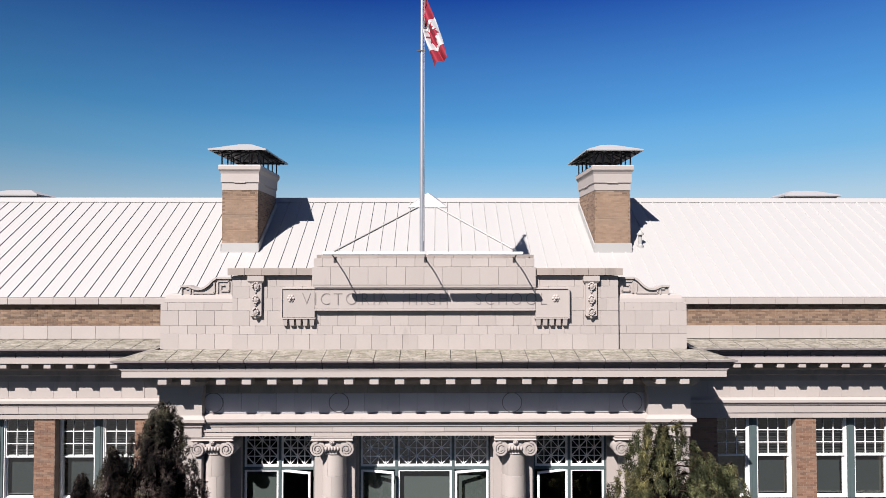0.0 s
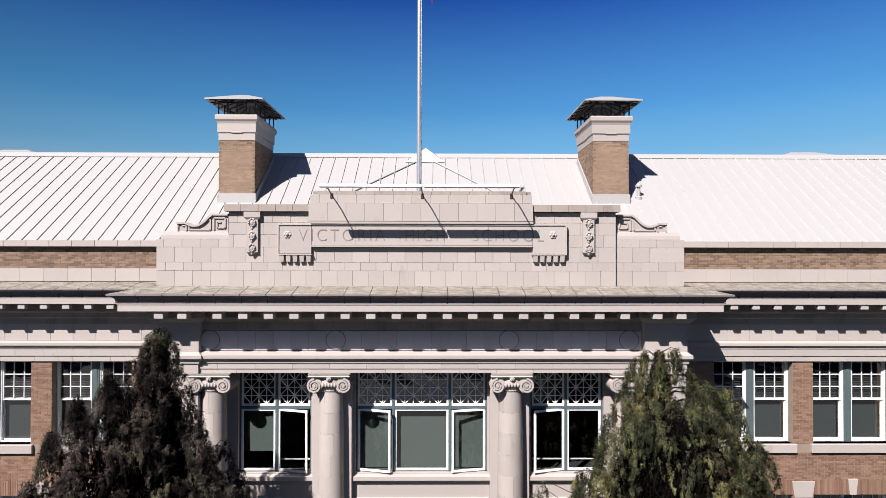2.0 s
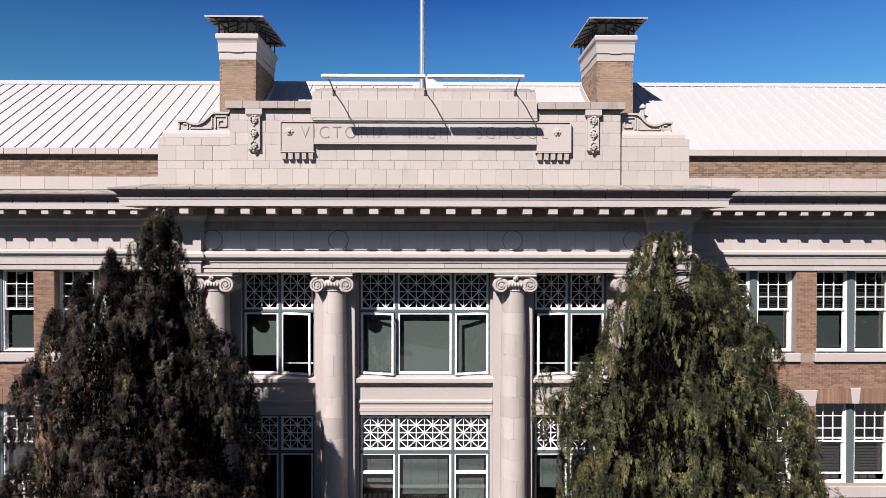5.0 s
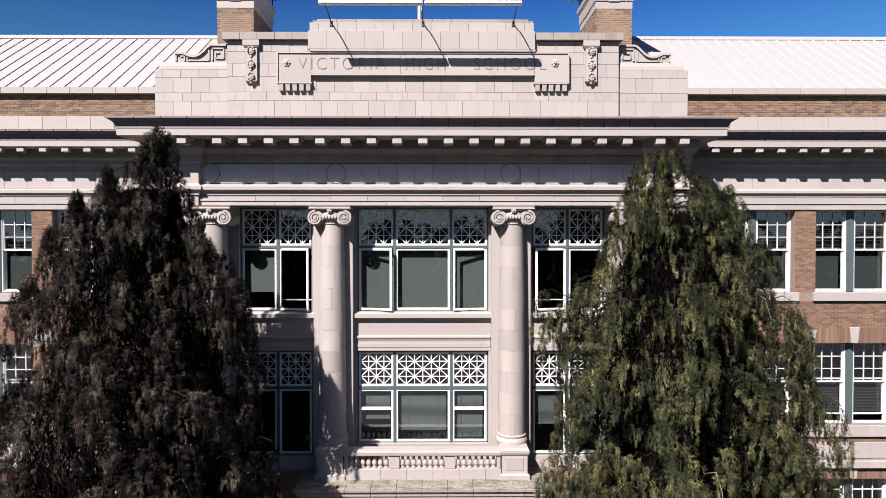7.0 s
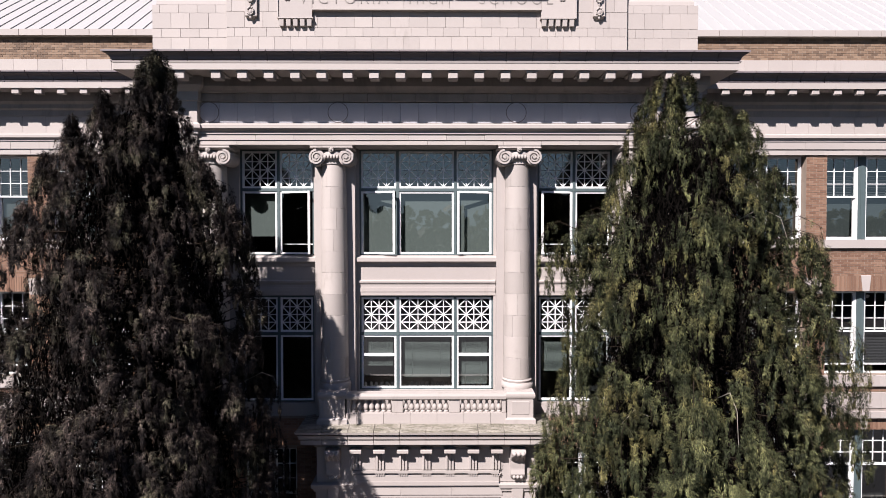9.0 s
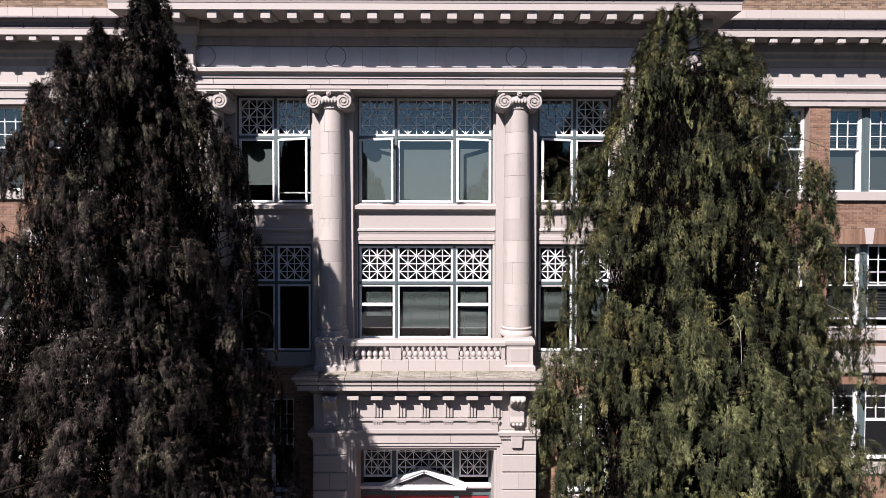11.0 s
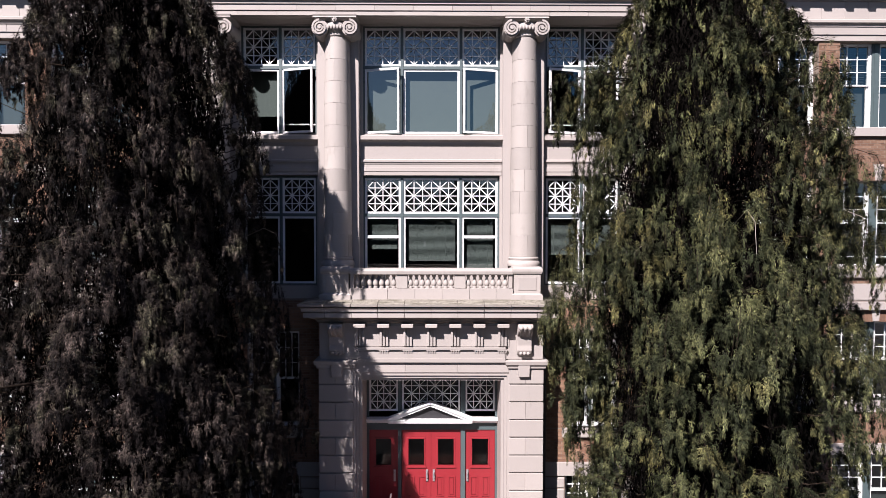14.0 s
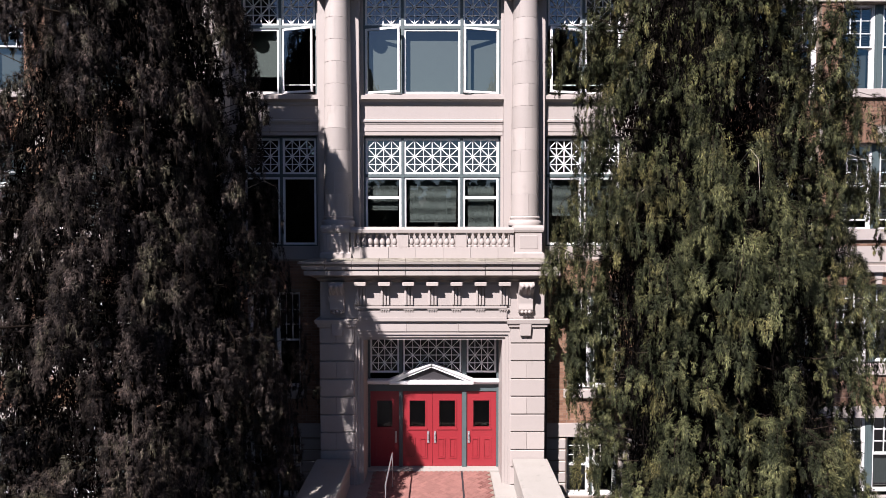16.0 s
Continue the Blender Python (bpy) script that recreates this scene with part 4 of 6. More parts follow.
for x in (-4.82, 4.72):
    bm = bmesh.new()
    quad_box(bm, x - 0.16, x + 0.16, YP - 0.085, YP + 0.02, 19.55, 20.55)
    tiers(bm, [(20.50, -0.03), (20.55, 0.0), (20.70, 0.0)], x - 0.23, x + 0.23, YP - 0.13, YP + 0.02)
    tiers(bm, [(19.44, -0.16), (19.50, -0.08), (19.56, 0.0), (19.58, 0.0)], x - 0.16, x + 0.16, YP - 0.10, YP + 0.02)
    drop = part("pendant_panel", bm, STONE, par)
    bm = bmesh.new()
    rng = random.Random(4)
    for zc, n, w in ((20.40, 12, 0.085), (20.03, 14, 0.075), (19.68, 14, 0.075)):
        bmesh.ops.create_uvsphere(bm, u_segments=12, v_segments=8, radius=0.075, matrix=Matrix.LocRotScale((x, YP - 0.085, zc), None, (1, 0.7, 1.35)))
        bmesh.ops.create_uvsphere(bm, u_segments=10, v_segments=6, radius=0.04, matrix=Matrix.LocRotScale((x, YP - 0.085, zc - 0.15), None, (1, 0.8, 1.5)))
        for k in range(n):
            a = k * 2.4
            bmesh.ops.create_uvsphere(bm, u_segments=8, v_segments=6, radius=rng.uniform(0.020, 0.034), matrix=Matrix.Translation((x + w * math.cos(a), YP - 0.10 + rng.uniform(-0.035, 0.0), zc + 0.1 * math.sin(a))))
    part("carved_fruit", bm, STONE, drop, smooth=True)


def lettering(text, x0, x1, z, height, y):
    """Capitals set slightly proud, coloured as the shade of incised strokes, one mesh per word."""
    cu = bpy.data.curves.new("words", "FONT")
    cu.body, cu.size, cu.extrude, cu.space_character = text, 1.0, 0.004, 1.25
    cu.offset = -0.021
    tmp = bpy.data.objects.new("words", cu)
    scene.collection.objects.link(tmp)
    bpy.context.view_layer.update()
    me = bpy.data.meshes.new_from_object(tmp.evaluated_get(bpy.context.evaluated_depsgraph_get()))
    bpy.data.objects.remove(tmp)
    co = np.empty(len(me.vertices) * 3)
    me.vertices.foreach_get("co", co)
    co = co.reshape(-1, 3)
    lo, hi = co.min(0), co.max(0)
    out = np.empty_like(co)
    out[:, 0] = x0 + (co[:, 0] - lo[0]) / (hi[0] - lo[0]) * (x1 - x0)
    out[:, 1] = y - (co[:, 2] - lo[2])
    out[:, 2] = z + (co[:, 1] - lo[1]) / (hi[1] - lo[1]) * height
    me.vertices.foreach_set("co", out.ravel())
    me.materials.clear()
    me.materials.append(LETTER)
    ob = new("lettering", me)
    ob.parent = par
    return tagged(ob, "incised capitals, their cut shade painted, reading " + text)


lettering("VICTORIA", -3.50, -1.06, 19.88, 0.33, YN - 0.001)
lettering("HIGH", -0.48, 0.62, 19.88, 0.33, YN - 0.001)
lettering("SCHOOL", 1.42, 3.44, 19.88, 0.33, YN - 0.001)

# lamp trough on three arms over the panel
for a, b in ((-2.72, 0.02), (0.06, 2.62)):
    trough = empty("sign_light", "white metal light trough on arms above the lettering", "light fixture", "sign lights")
    bm = bmesh.new()
    quad_box(bm, a, b, -1.42, -1.26, 21.27, 21.36)
    part("trough", soften(bm, 0.02), WHITE, trough)
    ends = (a + 0.14, b - 0.03) if a < 0 else (b - 0.1,)
    for x in ends:
        bm = bmesh.new()
        tube(bm, [(x, YP - 0.05, 21.18), (x, -0.8, 21.30), (x, -1.30, 21.31)], 0.017, 8)
        part("arm", bm, IRON, trough)
        solid("bracket", x - 0.04, x + 0.04, YP - 0.10, YP - 0.03, 21.08, 21.24, IRON, trough)

# flag pole and flag
pole = empty("flagpole", "galvanised flagpole standing behind the parapet", "flagpole", at=(-0.12, 0.25, 20.8))
bm = bmesh.new()
lathe(bm, [(0.075, 0), (0.07, 3.0), (0.06, 6.0), (0.045, 8.6)], 0, 0, 16)
part("pole", bm, GALV, pole, smooth=True)
bm = bmesh.new()
bmesh.ops.create_uvsphere(bm, u_segments=12, v_segments=8, radius=0.08, matrix=Matrix.Translation((0, 0, 8.66)))
part("finial", bm, GALV, pole, smooth=True)
bm = bmesh.new()
quad_box(bm, -0.16, 0.10, -0.06, -0.03, 6.52, 6.56)
part("cleat", bm, IRON, pole)
bm = bmesh.new()
tube(bm, [(0.05, -0.08, 0.9), (0.06, -0.09, 4.5), (0.055, -0.07, 8.5)], 0.006, 5)
part("halyard", bm, WHITE, pole)


def flag():
    """A limp cloth: red bars at hoist and fly, a red leaf on the white."""
    ob = empty("flag", "limp red and white flag with a red leaf", "flag", at=(-0.10, 0.25, 28.62))
    nu, nv = 60, 30
    bm = bmesh.new()
    grid = []
    for i in range(nu + 1):
        row = []
        for j in range(nv + 1):
            u, v = i / nu * 2.0, j / nv
            g = min(1.0, u / 0.7)
            g = g * g * (3 - 2 * g)
            # the cloth slides from the upright hoist into a slanting fold
            wx, wz = -0.40 * g, -0.96 * (1 - g) - 0.22 * g
            x = 0.04 + 0.25 * u + wx * (v - 0.5) + 0.03 * math.sin(v * 9 + u * 2) * g
            z = -0.80 * u + wz * (v - 0.5) + 0.02 * math.sin(u * 6 + v * 4)
            y = 0.12 * math.sin(v * 8.5 + u * 2.5) * (0.3 + 0.7 * g)
            row.append(bm.verts.new((x, y, z)))
        grid.append(row)
    leaf = [(0, .46), (.09, .30), (.16, .34), (.13, .12), (.24, .24), (.27, .17), (.40, .19), (.35, .05), (.41, .0), (.2, -.19), (.23, -.27), (.02, -.23), (.02, -.44)]
    leaf = leaf + [(-a, b) for a, b in leaf[::-1]]

    def in_leaf(px, pz):
        c = False
        for (x1, z1), (x2, z2) in zip(leaf, leaf[1:] + leaf[:1]):
            if (z1 > pz) != (z2 > pz) and px < (x2 - x1) * (pz - z1) / (z2 - z1) + x1:
                c = not c
        return c

    for i in range(nu):
        for j in range(nv):
            f = bm.faces.new((grid[i][j], grid[i + 1][j], grid[i + 1][j + 1], grid[i][j + 1]))
            u, v = (i + 0.5) / nu * 2, (j + 0.5) / nv
            f.material_index = 0 if u < 0.5 or u > 1.5 or in_leaf(u - 1.0, 0.5 - v) else 1
    me = mesh_of("cloth", bm, FLAGRED, True)
    me.materials.append(FLAGWHITE)
    cl = new("cloth", me)
    cl.parent = ob


flag()


# ---------------------------------------------------------------- chimneys
def chimney(cx, y0, y1):
    ch = empty("chimney", "tan brick chimney with a white terracotta top and metal cap", "chimney", "roof chimneys", at=(cx, (y0 + y1) / 2, 20.93))
    ch.scale = (0.975,) * 3
    w, d = 0.70, (y1 - y0) / 2 / 0.975
    bm = bmesh.new()
    quad_box(bm, -w + 0.005, w - 0.005, -d + 0.005, d - 0.005, -0.8, 3.02)
    shaft = part("shaft", bm, MORTAR, ch)
    brick_field(shaft, [(-w, w, 0.94, 3.02)], -d, BRICK_TAN, single=150)
    bmb = bmesh.new()
    for s in (-1, 1):
        z, row = 0.52, 0
        while z < 3.0:
            y = -d - 0.108 * (row % 2)
            while y < d:
                a, b = max(y, -d), min(y + 0.205, d)
                if b - a > 0.04:
                    quad_box(bmb, *sorted((s * (w - 0.04), s * w)), a, b, z + 0.006, z + 0.068)
                y += 0.217
            z += 0.074
            row += 1
    tagged(part("brickwork", bmb, BRICK_TAN, shaft), kind="stuff")
    bm = bmesh.new()
    tiers(bm, [(3.02, 0.015), (3.31, 0.015), (3.32, 0.05), (3.66, 0.05), (3.74, 0.075), (3.81, 0.12), (3.83, 0.125), (3.96, 0.125), (4.0, 0.10)], -w, w, -d, d, True)
    crown = part("crown", bm, STONE, ch)
    solid("tablet", -0.22, 0.22, -d - 0.058, -d, 3.285, 3.35, STONE, crown)
    solid("tablet", w, w + 0.058, -0.4, 0.4, 3.285, 3.35, STONE, crown)
    solid("tablet", -w - 0.058, -w, -0.4, 0.4, 3.285, 3.35, STONE, crown)
    for x in (-0.72, -0.36, 0.0, 0.36, 0.72):
        for y in (-d, d):
            piece("cap_post", x - 0.022, x + 0.022, y - 0.022, y + 0.022, 3.98, 4.55, IRON, ch, 0)
    for x in (-0.72, 0.72):
        for y in (-d / 2, 0, d / 2):
            piece("cap_post", x - 0.022, x + 0.022, y - 0.022, y + 0.022, 3.98, 4.55, IRON, ch, 0)
    ox, oy, ze = 1.12, d + 0.42, 4.52
    bm = bmesh.new()
    ring = [bm.verts.new(p) for p in ((-ox, -oy, ze), (ox, -oy, ze), (ox, oy, ze), (-ox, oy, ze))]
    ring2 = [bm.verts.new((v.co.x, v.co.y, ze + 0.05)) for v in ring]
    tp = [bm.verts.new((x, y, ze + 0.42)) for x, y in ((-0.25, -d * 0.55), (0.25, -d * 0.55), (0.25, d * 0.55), (-0.25, d * 0.55))]
    ins = [bm.verts.new((v.co.x * 0.985, v.co.y * 0.985, ze + 0.01)) for v in ring]
    for i in range(4):
        j = (i + 1) % 4
        bm.faces.new((ring[i], ring[j], ring2[j], ring2[i]))
        bm.faces.new((ring2[i], ring2[j], tp[j], tp[i]))
        bm.faces.new((ring[i], ring[j], ins[j], ins[i]))
    bm.faces.new(tp)
    cap = part("rain_cap", bm, ROOFING, ch)
    bm = bmesh.new()
    lo = [bm.verts.new((sx * ox * 0.984, sy * oy * 0.984, ze + 0.006)) for sx, sy in ((-1, -1), (1, -1), (1, 1), (-1, 1))]
    hi = [bm.verts.new((sx * 0.25, sy * d * 0.55, ze + 0.35)) for sx, sy in ((-1, -1), (1, -1), (1, 1), (-1, 1))]
    for i in range(4):
        j = (i + 1) % 4
        bm.faces.new((lo[i], lo[j], hi[j], hi[i]))
    bm.faces.new(hi)
    part("cap_lining", bm, GALV_DULL, cap, "dull grey metal underside of the cap")
    bm = bmesh.new()
    for x in (-0.75, -0.25, 0.25, 0.75):
        stick(bm, (x * 1.3, ze - 0.02), (x * 0.5, ze + 0.06), 0.035, 0.04, -d)
        stick(bm, (x * 1.3, ze - 0.02), (x * 0.5, ze + 0.06), 0.035, 0.04, d)
    quad_box(bm, -ox + 0.08, ox - 0.08, -d - 0.02, -d + 0.03, ze - 0.05, ze)
    quad_box(bm, -ox + 0.08, ox - 0.08, d - 0.03, d + 0.02, ze - 0.05, ze)
    for x in (-0.74, 0.74):
        quad_box(bm, x - 0.025, x + 0.025, -oy + 0.06, oy - 0.06, ze - 0.05, ze)
    part("cap_framing", bm, IRON, cap)
    # rafters from the eaves to the flat top, under the lining
    for sy in (-1, 1):
        for x in (-0.95, -0.48, 0.0, 0.48, 0.95):
            bm = bmesh.new()
            tube(bm, [(x, sy * (oy - 0.06), ze - 0.012), (x * 0.26, sy * d * 0.55, ze + 0.30)], 0.024, 4)
            part("rafter", bm, IRON, cap)
    for sx in (-1, 1):
        for y in (-0.9, -0.3, 0.3, 0.9):
            bm = bmesh.new()
            tube(bm, [(sx * (ox - 0.05), y, ze - 0.012), (sx * 0.25, y * 0.6, ze + 0.30)], 0.024, 4)
            part("rafter", bm, IRON, cap)
    # flashing at the roof
    bm = bmesh.new()
    tiers(bm, [(0.40, 0.05), (0.60, 0.03), (0.94, 0.012)], -w, w, -d, -d + 0.2)
    for s in (-1, 1):
        v = []
        for y, z in ((-d - 0.03, 0.60), (d, 0.62 + SLOPE * 2 * d)):
            for dx in (0.0, 0.05):
                for dz in (0.0, 0.28):
                    v.append(bm.verts.new((s * (w + 0.01 + dx * (1 - dz)), y, z + dz)))
        for f in ((0, 1, 3, 2), (4, 6, 7, 5), (0, 4, 5, 1), (2, 3, 7, 6), (0, 2, 6, 4), (1, 5, 7, 3)):
            bm.faces.new([v[i] for i in f])
    part("flashing", bm, ROOFING, ch)
    return ch


chimney(-7.24, 5.49, 7.95)
chimney(7.06, 5.49, 7.95)

# ---------------------------------------------------------------- portal
portal = empty("portal", "cream terracotta doorway surround with rusticated piers and a cornice", "doorway", kind="structure")
YR = -0.30
for a, b in ((-3.10, -2.16), (2.10, 3.04)):
    bm = bmesh.new()
    quad_box(bm, a + 0.03, b - 0.03, YR + 0.045, YB - 0.003, 0.0, 6.69)
    part("pier_core", bm, STONE, portal)
    z, k = 1.6, 0
    while z < 6.45:
        h = min(0.49, 6.5 - z)
        if k % 2:
            m = a + (b - a) * 0.48
            piece("stone_block", a, m - 0.002, YR, YR + 0.5, z + 0.018, z + h - 0.018, STONE, portal, 0.006)
            piece("stone_block", m + 0.002, b, YR, YR + 0.5, z + 0.018, z + h - 0.018, STONE, portal, 0.006)
        else:
            piece("stone_block", a, b, YR, YR + 0.5, z + 0.018, z + h - 0.018, STONE, portal, 0.012)
        z += 0.49
        k += 1
    bm = bmesh.new()
    tiers(bm, [(6.44, 0.0), (6.46, 0.05), (6.54, 0.06), (6.56, 0.10), (6.66, 0.12), (6.68, 0.02)], a, b, YR, 0.4)
    part("impost", bm, STONE, portal)
# lining of the opening in steps
for a, b in ((-2.165, -1.93), (1.89, 2.105)):
    bm = bmesh.new()
    s = 1 if a > 0 else -1
    e = min(abs(a), abs(b))
    for k, (o, y) in enumerate(((0.0, YR + 0.16), (0.08, YR + 0.10), (0.16, YR + 0.05))):
        c, d = sorted((s * (e + o), s * (e + o + 0.078)))
        quad_box(bm, c, d, y, YB - 0.003, LAND - 0.2, 6.16 + o)
    part("jamb", bm, STONE, portal)
bm = bmesh.new()
for o, y in ((0.0, YR + 0.16), (0.08, YR + 0.10), (0.16, YR + 0.05)):
    quad_box(bm, -1.93 - o, 1.89 + o, y, YB - 0.003, 6.08 + o, 6.158 + o)
part("head", bm, STONE, portal)
ashlar(portal, -2.16, 2.10, 6.325, 6.62, YR + 0.02, 1.4, 0, STONE, 0.9, 0.005)
bm = bmesh.new()
quad_box(bm, -2.05, 1.99, YR - 0.05, YR + 0.2, 6.62, 6.72)
quad_box(bm, -3.08, 3.02, YR + 0.03, YB - 0.004, 6.7, 7.8)
quad_box(bm, -2.05, 1.99, YR - 0.02, YR + 0.1, 6.72, 6.90)
quad_box(bm, -2.05, 1.99, YR - 0.06, YR + 0.1, 6.97, 7.03)
part("portal_frieze", bm, STONE, portal)
ashlar(portal, -2.16, 2.10, 7.04, 7.62, YR + 0.01, 0.7, 0, STONE, 0.06, 0.005)
# triglyph strips with guttae, console brackets at the ends
for i in range(7):
    x = -1.93 + i * 0.645 - 0.03
    for k in (-1, 0, 1):
        piece("triglyph_bar", x + k * 0.085 - 0.03, x + k * 0.085 + 0.03, YR - 0.05, YR + 0.03, 7.06, 7.56, STONE, portal, 0.008)
    piece("triglyph_head", x - 0.16, x + 0.16, YR - 0.30, YR + 0.03, 7.60, 7.70, STONE, portal, 0.01)
    piece("regula", x - 0.14, x + 0.14, YR - 0.05, YR + 0.03, 6.935, 6.965, STONE, portal, 0.004)
    for k in range(4):
        piece("gutta", x - 0.115 + k * 0.066, x - 0.085 + k * 0.066, YR - 0.05, YR + 0.03, 6.885, 6.93, STONE, portal, 0.004)
for x in (-2.60, 2.50):
    bm = bmesh.new()
    prof = [(YR + 0.05, 6.85), (YR - 0.06, 6.85), (YR - 0.12, 6.95), (YR - 0.10, 7.1), (YR - 0.13, 7.35), (YR - 0.32, 7.50), (YR - 0.36, 7.62), (YR - 0.33, 7.70), (YR + 0.05, 7.70)]
    run_x(bm, prof, x - 0.2, x + 0.2)
    con = part("console", soften(bm, 0.015), STONE, portal)
    bm = bmesh.new()
    for k in (-0.12, 0, 0.12):
        for j in range(6):
            bmesh.ops.create_uvsphere(bm, u_segments=8, v_segments=6, radius=0.065 - 0.004 * j, matrix=Matrix.Translation((x + k, YR - 0.34 + 0.04 * j, 7.60 - 0.045 * j)))
    for k in (-0.1, 0, 0.1):
        bmesh.ops.create_uvsphere(bm, u_segments=8, v_segments=6, radius=0.05, matrix=Matrix.Translation((x + k, YR - 0.12, 6.88)))
    part("carved_leaf", bm, STONE, con, smooth=True)
    bm = bmesh.new()
    vs = quad_box(bm, x - 0.17, x + 0.17, YR - 0.09, YR + 0.1, 6.22, 6.58)
    for v in vs:
        if v.co.z < 6.3:
            v.co.x = x + (v.co.x - x) * 0.85
    part("tablet", soften(bm, 0.015), STONE, portal)
bm = bmesh.new()
tiers(bm, [(7.70, 0.06), (7.74, 0.12), (7.80, 0.14), (7.885, 0.34), (8.25, 0.34), (8.30, 0.10)], -3.0, 2.94, YR, YB - 0.003)
part("portal_cornice", bm, JOINT, portal)
LEVELS = [(7.89, 0.36), (7.895, 0.42), (8.015, 0.42), (8.02, 0.37), (8.05, 0.37), (8.055, 0.46), (8.12, 0.47), (8.165, 0.50), (8.17, 0.455), (8.195, 0.455), (8.20, 0.54), (8.26, 0.555), (8.335, 0.06)]
edges = np.linspace(-3.56, 3.50, 11)
for i, (a, b) in enumerate(zip(edges, edges[1:])):
    bm = bmesh.new()
    g = random.uniform(0.004, 0.009)
    prof = [(YR + 0.1, 7.89)] + [(YR - p, z) for z, p in LEVELS] + [(YR + 0.1, 8.335)]
    run_x(bm, prof, a + g, b - g)
    for v in bm.verts:
        # the end blocks follow the moulding round the corner
        if (i == 0 and v.co.x < a + 0.05) or (i == 9 and v.co.x > b - 0.05):
            v.co.x = -3.0 - max(0.0, YR - v.co.y) if i == 0 else 2.94 + max(0.0, YR - v.co.y)
    mossy(part("cornice_block", bm, STONE_SPOT, portal).data)
for sx, e in ((-1, -3.0), (1, 2.94)):
    bm = bmesh.new()
    prof = [(0.0, 7.89)] + [(p, z) for z, p in LEVELS] + [(0.0, 8.335)]
    fr = [bm.verts.new((e + sx * p, YR - p, z)) for p, z in prof]
    bk = [bm.verts.new((e + sx * p, YB - 0.004, z)) for p, z in prof]
    for i in range(len(prof)):
        j = (i + 1) % len(prof)
        bm.faces.new((fr[i], fr[j], bk[j], bk[i]))
    bm.faces.new(bk)
    mossy(part("cornice_return", bm, STONE_SPOT, portal).data)
# balcony
bal = empty("balcony", "cream terracotta balustrade above the doorway", "balustrade", kind="structure")
for x in (-2.64, 2.58):
    bm = bmesh.new()
    tiers(bm, [(8.30, 0.06), (8.46, 0.06), (8.50, 0.0), (9.02, 0.0), (9.04, 0.03), (9.10, 0.05), (9.16, 0.05), (9.22, 0.02)], x - 0.36, x + 0.36, YR, 0.72)
    ped = part("pedestal", bm, STONE, bal)
    solid("pedestal_panel", x - 0.25, x + 0.25, YR - 0.012, YR + 0.02, 8.58, 8.95, STONE, ped)
ashlar(bal, -2.26, 2.20, 8.31, 8.63, YR, 0.75, 0.4, STONE_SPOT, 0.35, 0.006, "plinth_stone")
bm = bmesh.new()
run_x(bm, [(YR + 0.0, 9.0), (YR - 0.02, 9.02), (YR - 0.03, 9.10), (YR - 0.0, 9.17), (YR + 0.28, 9.18), (YR + 0.28, 9.0)], -2.24, 2.18)
part("handrail", bm, STONE, bal)
bm = bmesh.new()
for a, b in ((-2.24, -2.14), (-0.98, -0.68), (0.60, 0.90), (2.08, 2.18)):
    quad_box(bm, a, b, YR + 0.03, YR + 0.27, 8.63, 9.0)
part("balustrade_pier", soften(bm, 0.008), STONE, bal)
BALU = [(0.062, 0), (0.062, 0.035), (0.042, 0.05), (0.066, 0.09), (0.076, 0.13), (0.066, 0.18), (0.042, 0.24), (0.034, 0.28), (0.036, 0.30), (0.054, 0.315), (0.058, 0.34), (0.058, 0.37)]
bme = mesh_of("baluster", lathe(bmesh.new(), BALU, 0, 0, 14), STONE, True)
for a, b, n in ((-2.14, -0.98, 7), (-0.68, 0.60, 8), (0.90, 2.08, 7)):
    for i in range(n):
        ob = new("baluster", bme)
        ob.location = (a + (b - a) * (i + 0.5) / n, YR + 0.15, 8.63)
        ob.parent = bal


# ---------------------------------------------------------------- windows of the bays
def casement(xa, xb, z0, z1, y, parent, swing=0.0, hinge=-1):
    """A white casement; swing: degrees that it stands open outwards about its upright hinge."""
    w = 0.058
    ob = new("casement")
    ob.parent = parent
    hx = xa if hinge < 0 else xb
    ob.location = (hx, y, 0)
    ob.rotation_euler = (0, 0, radians(swing if hinge > 0 else -swing))
    part("sash_frame", frame_bm(xa - hx, xb - hx, z0, z1, 0, w, 0.05), WHITE, ob)
    pane(xa - hx + w, xb - hx - w, z0 + w, z1 - w, 0.02, ob)
    return ob


